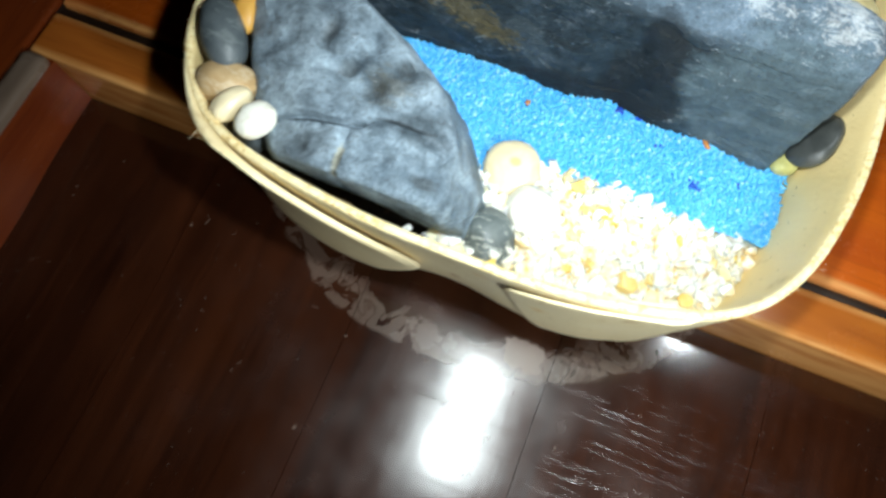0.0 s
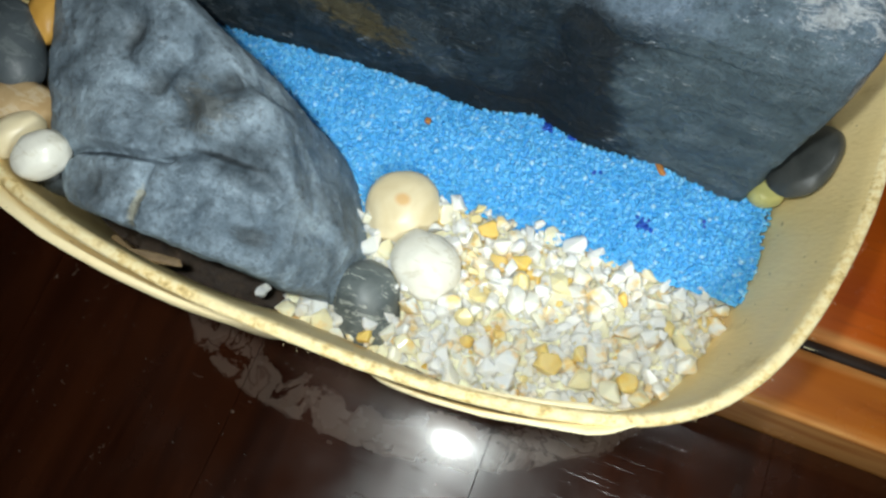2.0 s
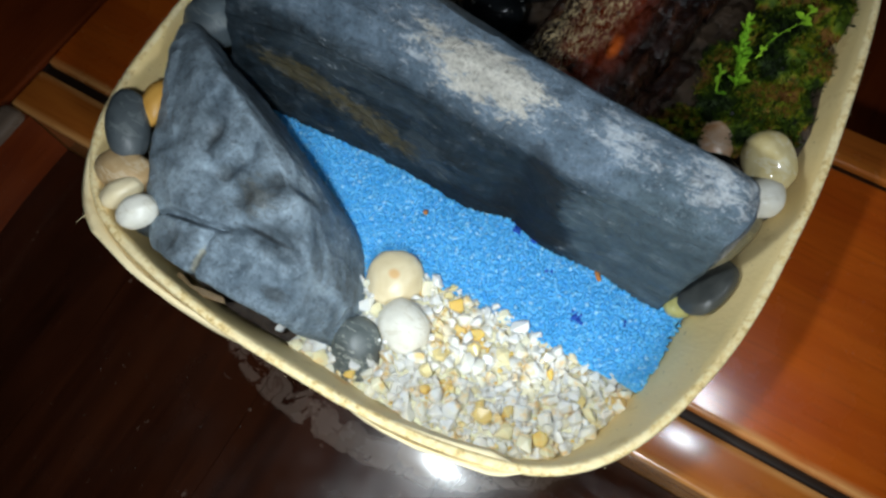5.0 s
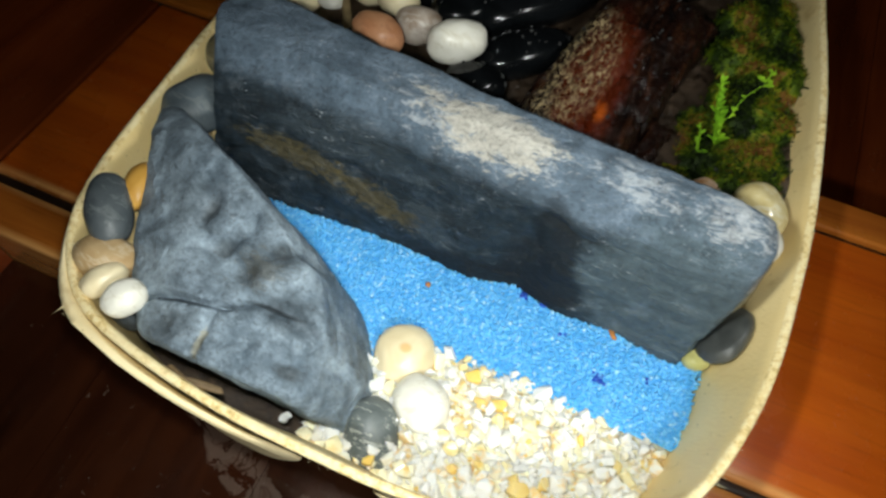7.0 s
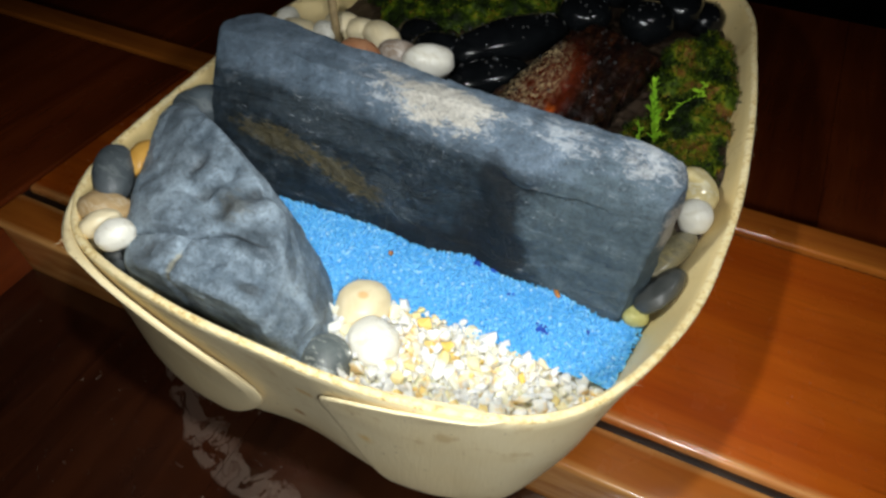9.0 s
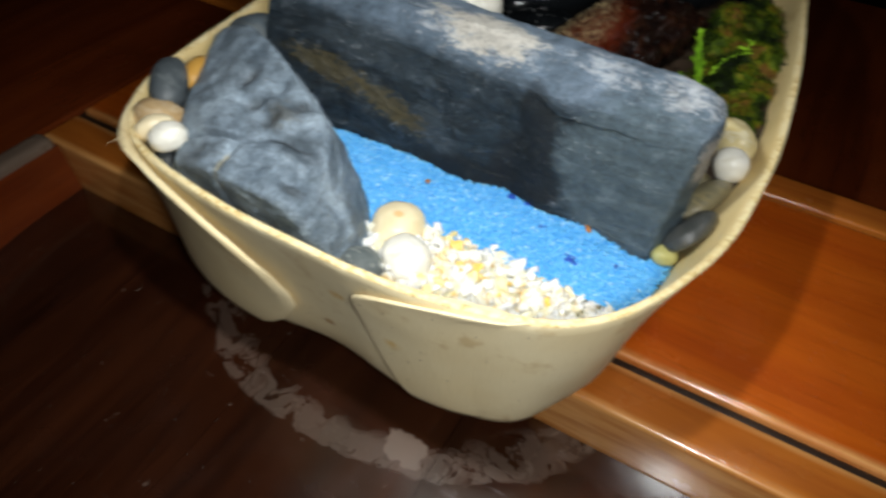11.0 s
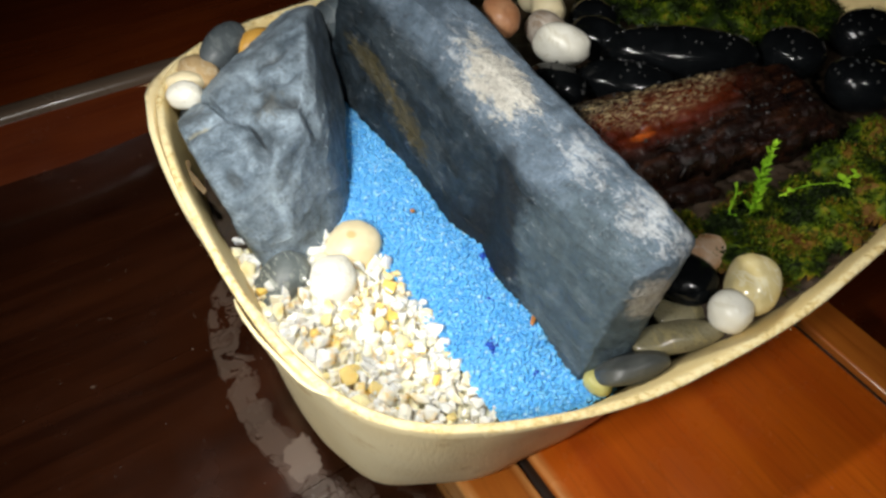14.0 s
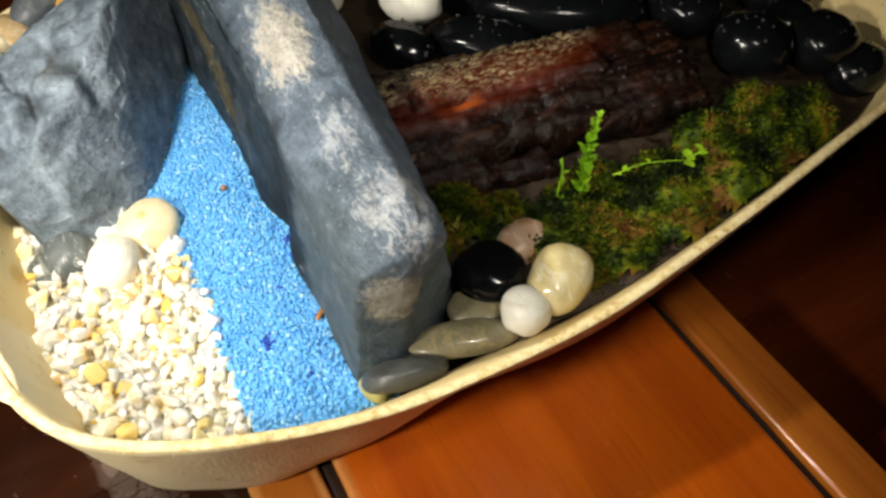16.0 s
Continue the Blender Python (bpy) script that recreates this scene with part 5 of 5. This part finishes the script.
def leaf_blade(o, tip, width, fold=0.25):
    """A pointed folded leaf from o to tip."""
    o, tip = Vector(o), Vector(tip)
    d = tip - o
    side = d.cross(Vector((0, 0, 1)))
    side = (side if side.length > 0.01 else Vector((1, 0, 0))).normalized() * width
    up = side.cross(d).normalized() * width * fold
    rows_ = [(0.0, 0.12), (0.25, 0.8), (0.5, 1.0), (0.78, 0.6), (1.0, 0.03)]
    verts, faces = [], []
    for t, w in rows_:
        c = o + d * t - Vector((0, 0, 1)) * (t * t) * d.length * 0.12
        for s in (-1, 0, 1):
            verts.append(tuple((c + side * s * w + up * abs(s) * w) * MM))
    for k in range(len(rows_) - 1):
        for s in (0, 1):
            faces.append((k * 3 + s, k * 3 + s + 1, k * 3 + s + 4, k * 3 + s + 3))
    return verts, faces


def sprig(name, label, base, tip, leaves, size, seed, rise=(0.1, 0.7), thick=0.7, broad=0.24, bend=0.5):
    """A stem from base to tip with pointed leaves round it; rise: how steeply they stand."""
    rng = random.Random(seed)
    root = empty(name, label, "plant")
    base, tip = Vector(base), Vector(tip)

    def at(t):
        return base.lerp(tip, t) + Vector((math.sin(t * 5 + seed) - math.sin(seed), math.cos(t * 4 + seed) - math.cos(seed), 0)) * bend
    part("stem", mesh_of("stem", *tube([tuple(at(t)) for t in np.linspace(0, 1, 8)], [thick * (1 - 0.085 * k) for k in range(8)]), M_LEAF), root)
    for k in range(leaves):
        t = 0.08 + 0.92 * k / leaves
        o = at(t)
        ang = k * 2.4 + rng.uniform(-0.4, 0.4)
        lean_ = Vector((math.cos(ang), math.sin(ang), rng.uniform(*rise))).normalized()
        length = size * (1.15 - 0.6 * t) * rng.uniform(0.7, 1.25)
        part("leaf", mesh_of("leaf", *leaf_blade(o, o + lean_ * length, length * broad), M_LEAF), root)
    return root


sprig("fern_sprig", "small bushy bright green fern sprig standing in the moss", (15, 114, 66), (7, 124, 95), 60, 6.6, 1, (0.9, 2.4), 0.8, 0.20)
sprig("grass_sprig", "thin green seedling beside the fern", (9, 109, 66), (4, 112, 80), 5, 5, 4, (0.6, 1.4))
sprig("creeping_sprig", "creeping green sprig lying on the moss", (16, 126, 75), (27, 146, 80), 7, 2.6, 2, (0.0, 0.5), 0.35, 0.3, 1.6)
sprig("creeping_sprig", "tiny broad-leaved green seedling on the moss", (26, 148, 78), (28, 153, 84), 5, 5, 9, (0.2, 0.8), 0.4, 0.36)


def tall_plant():
    p = empty("potted_stem", "slender brown plant stem with yellow-green leaves among pale pebbles", "plant")
    pts = [(-166, 120, 62), (-167, 121, 85), (-169, 122, 110), (-172, 124, 140), (-174, 127, 170), (-178, 130, 200)]
    part("stem", mesh_of("stem", *tube(pts, [2.6, 2.4, 2.2, 2.0, 1.8, 1.4], 10), M_STEM), p)
    for o, e, w in (((-168, 122, 104), (-150, 134, 112), 5.5), ((-169, 122, 108), (-198, 114, 100), 5.0), ((-172, 124, 140), (-190, 140, 158), 6), ((-174, 127, 165), (-160, 118, 185), 6), ((-178, 130, 198), (-186, 142, 218), 5)):
        part("leaf", mesh_of("leaf", *leaf_blade(o, e, w), M_LEAF), p)


tall_plant()


# ---- crumbs, chips and drops ----
def chip(label, mat, centre, radii, turn, seed):
    ob = pebble(label, mat, centre, radii, turn, 0.35, seed, "bark_chip", 3.0)
    return tagged(ob, category="chip")


chip("small orange bark chip on the sand by the slate", M_CHIP, (1, 20, 49.5), (0.9, 2.6, 0.7), (0, 0, 40), 2)
chip("tiny brown chip on the slate", M_CHIP, (-174, 66, 103), (2.2, 1.6, 0.9), (0, 0, 30), 4)
chip("tiny brown crumb on the sand", M_CHIP, (-73, 10, 49.4), (1.0, 1.0, 0.8), (0, 0, 0), 6)
chip("brown husk lying beside the slate and the front wall", M_HUSK, (-126, -67.5, 60), (6.5, 1.5, 1.0), (0, 14, 12), 8)
chip("brown husk lying beside the slate and the front wall", M_HUSK, (-136, -66.5, 61), (5.0, 1.2, 0.9), (0, -10, -20), 9)
chip("pale split twig lying on the soil beside the slate", M_HUSK_PALE, (-28, 90, 69), (8.0, 2.4, 1.6), (0, -6, 24), 13)
chip("brown crumb at the edge of the gravel", M_CHIP, (-79, -19, 49.6), (1.3, 1.1, 0.9), (0, 0, 10), 11)


def drops():
    """Small drops where water was sprayed: most on the black pebbles, some on bark, soil and moss."""
    rng = random.Random(12)
    bpy.context.view_layer.update()
    depsgraph = bpy.context.evaluated_depsgraph_get()
    wet = {"black": 1.0, "bark": 0.5, "soil": 0.35, "moss": 0.08}
    spots = []
    while len(spots) < 190:
        x, y = rng.uniform(-150, 45), rng.uniform(62, 285)
        hit, place, normal, _, ob, _ = scene.ray_cast(depsgraph, (x * MM, y * MM, 0.16), (0, 0, -1))
        kind_ = "black" if hit and ob.get("group") == "wet black pebbles" else ob.name.split("_")[0].split(".")[0] if hit else ""
        if rng.random() > wet.get(kind_, 0.0) or normal.z < 0.45:
            continue
        spots.append((place.x / MM, place.y / MM, place.z / MM + 0.2, rng.uniform(0.45, 1.1), 0.8))
    ob = scatter("water_drops", spots, M_DROP, "tiny water drops on the wet black pebbles and bark", "water")
    ob.data.polygons.foreach_set("use_smooth", [True] * len(ob.data.polygons))


drops()
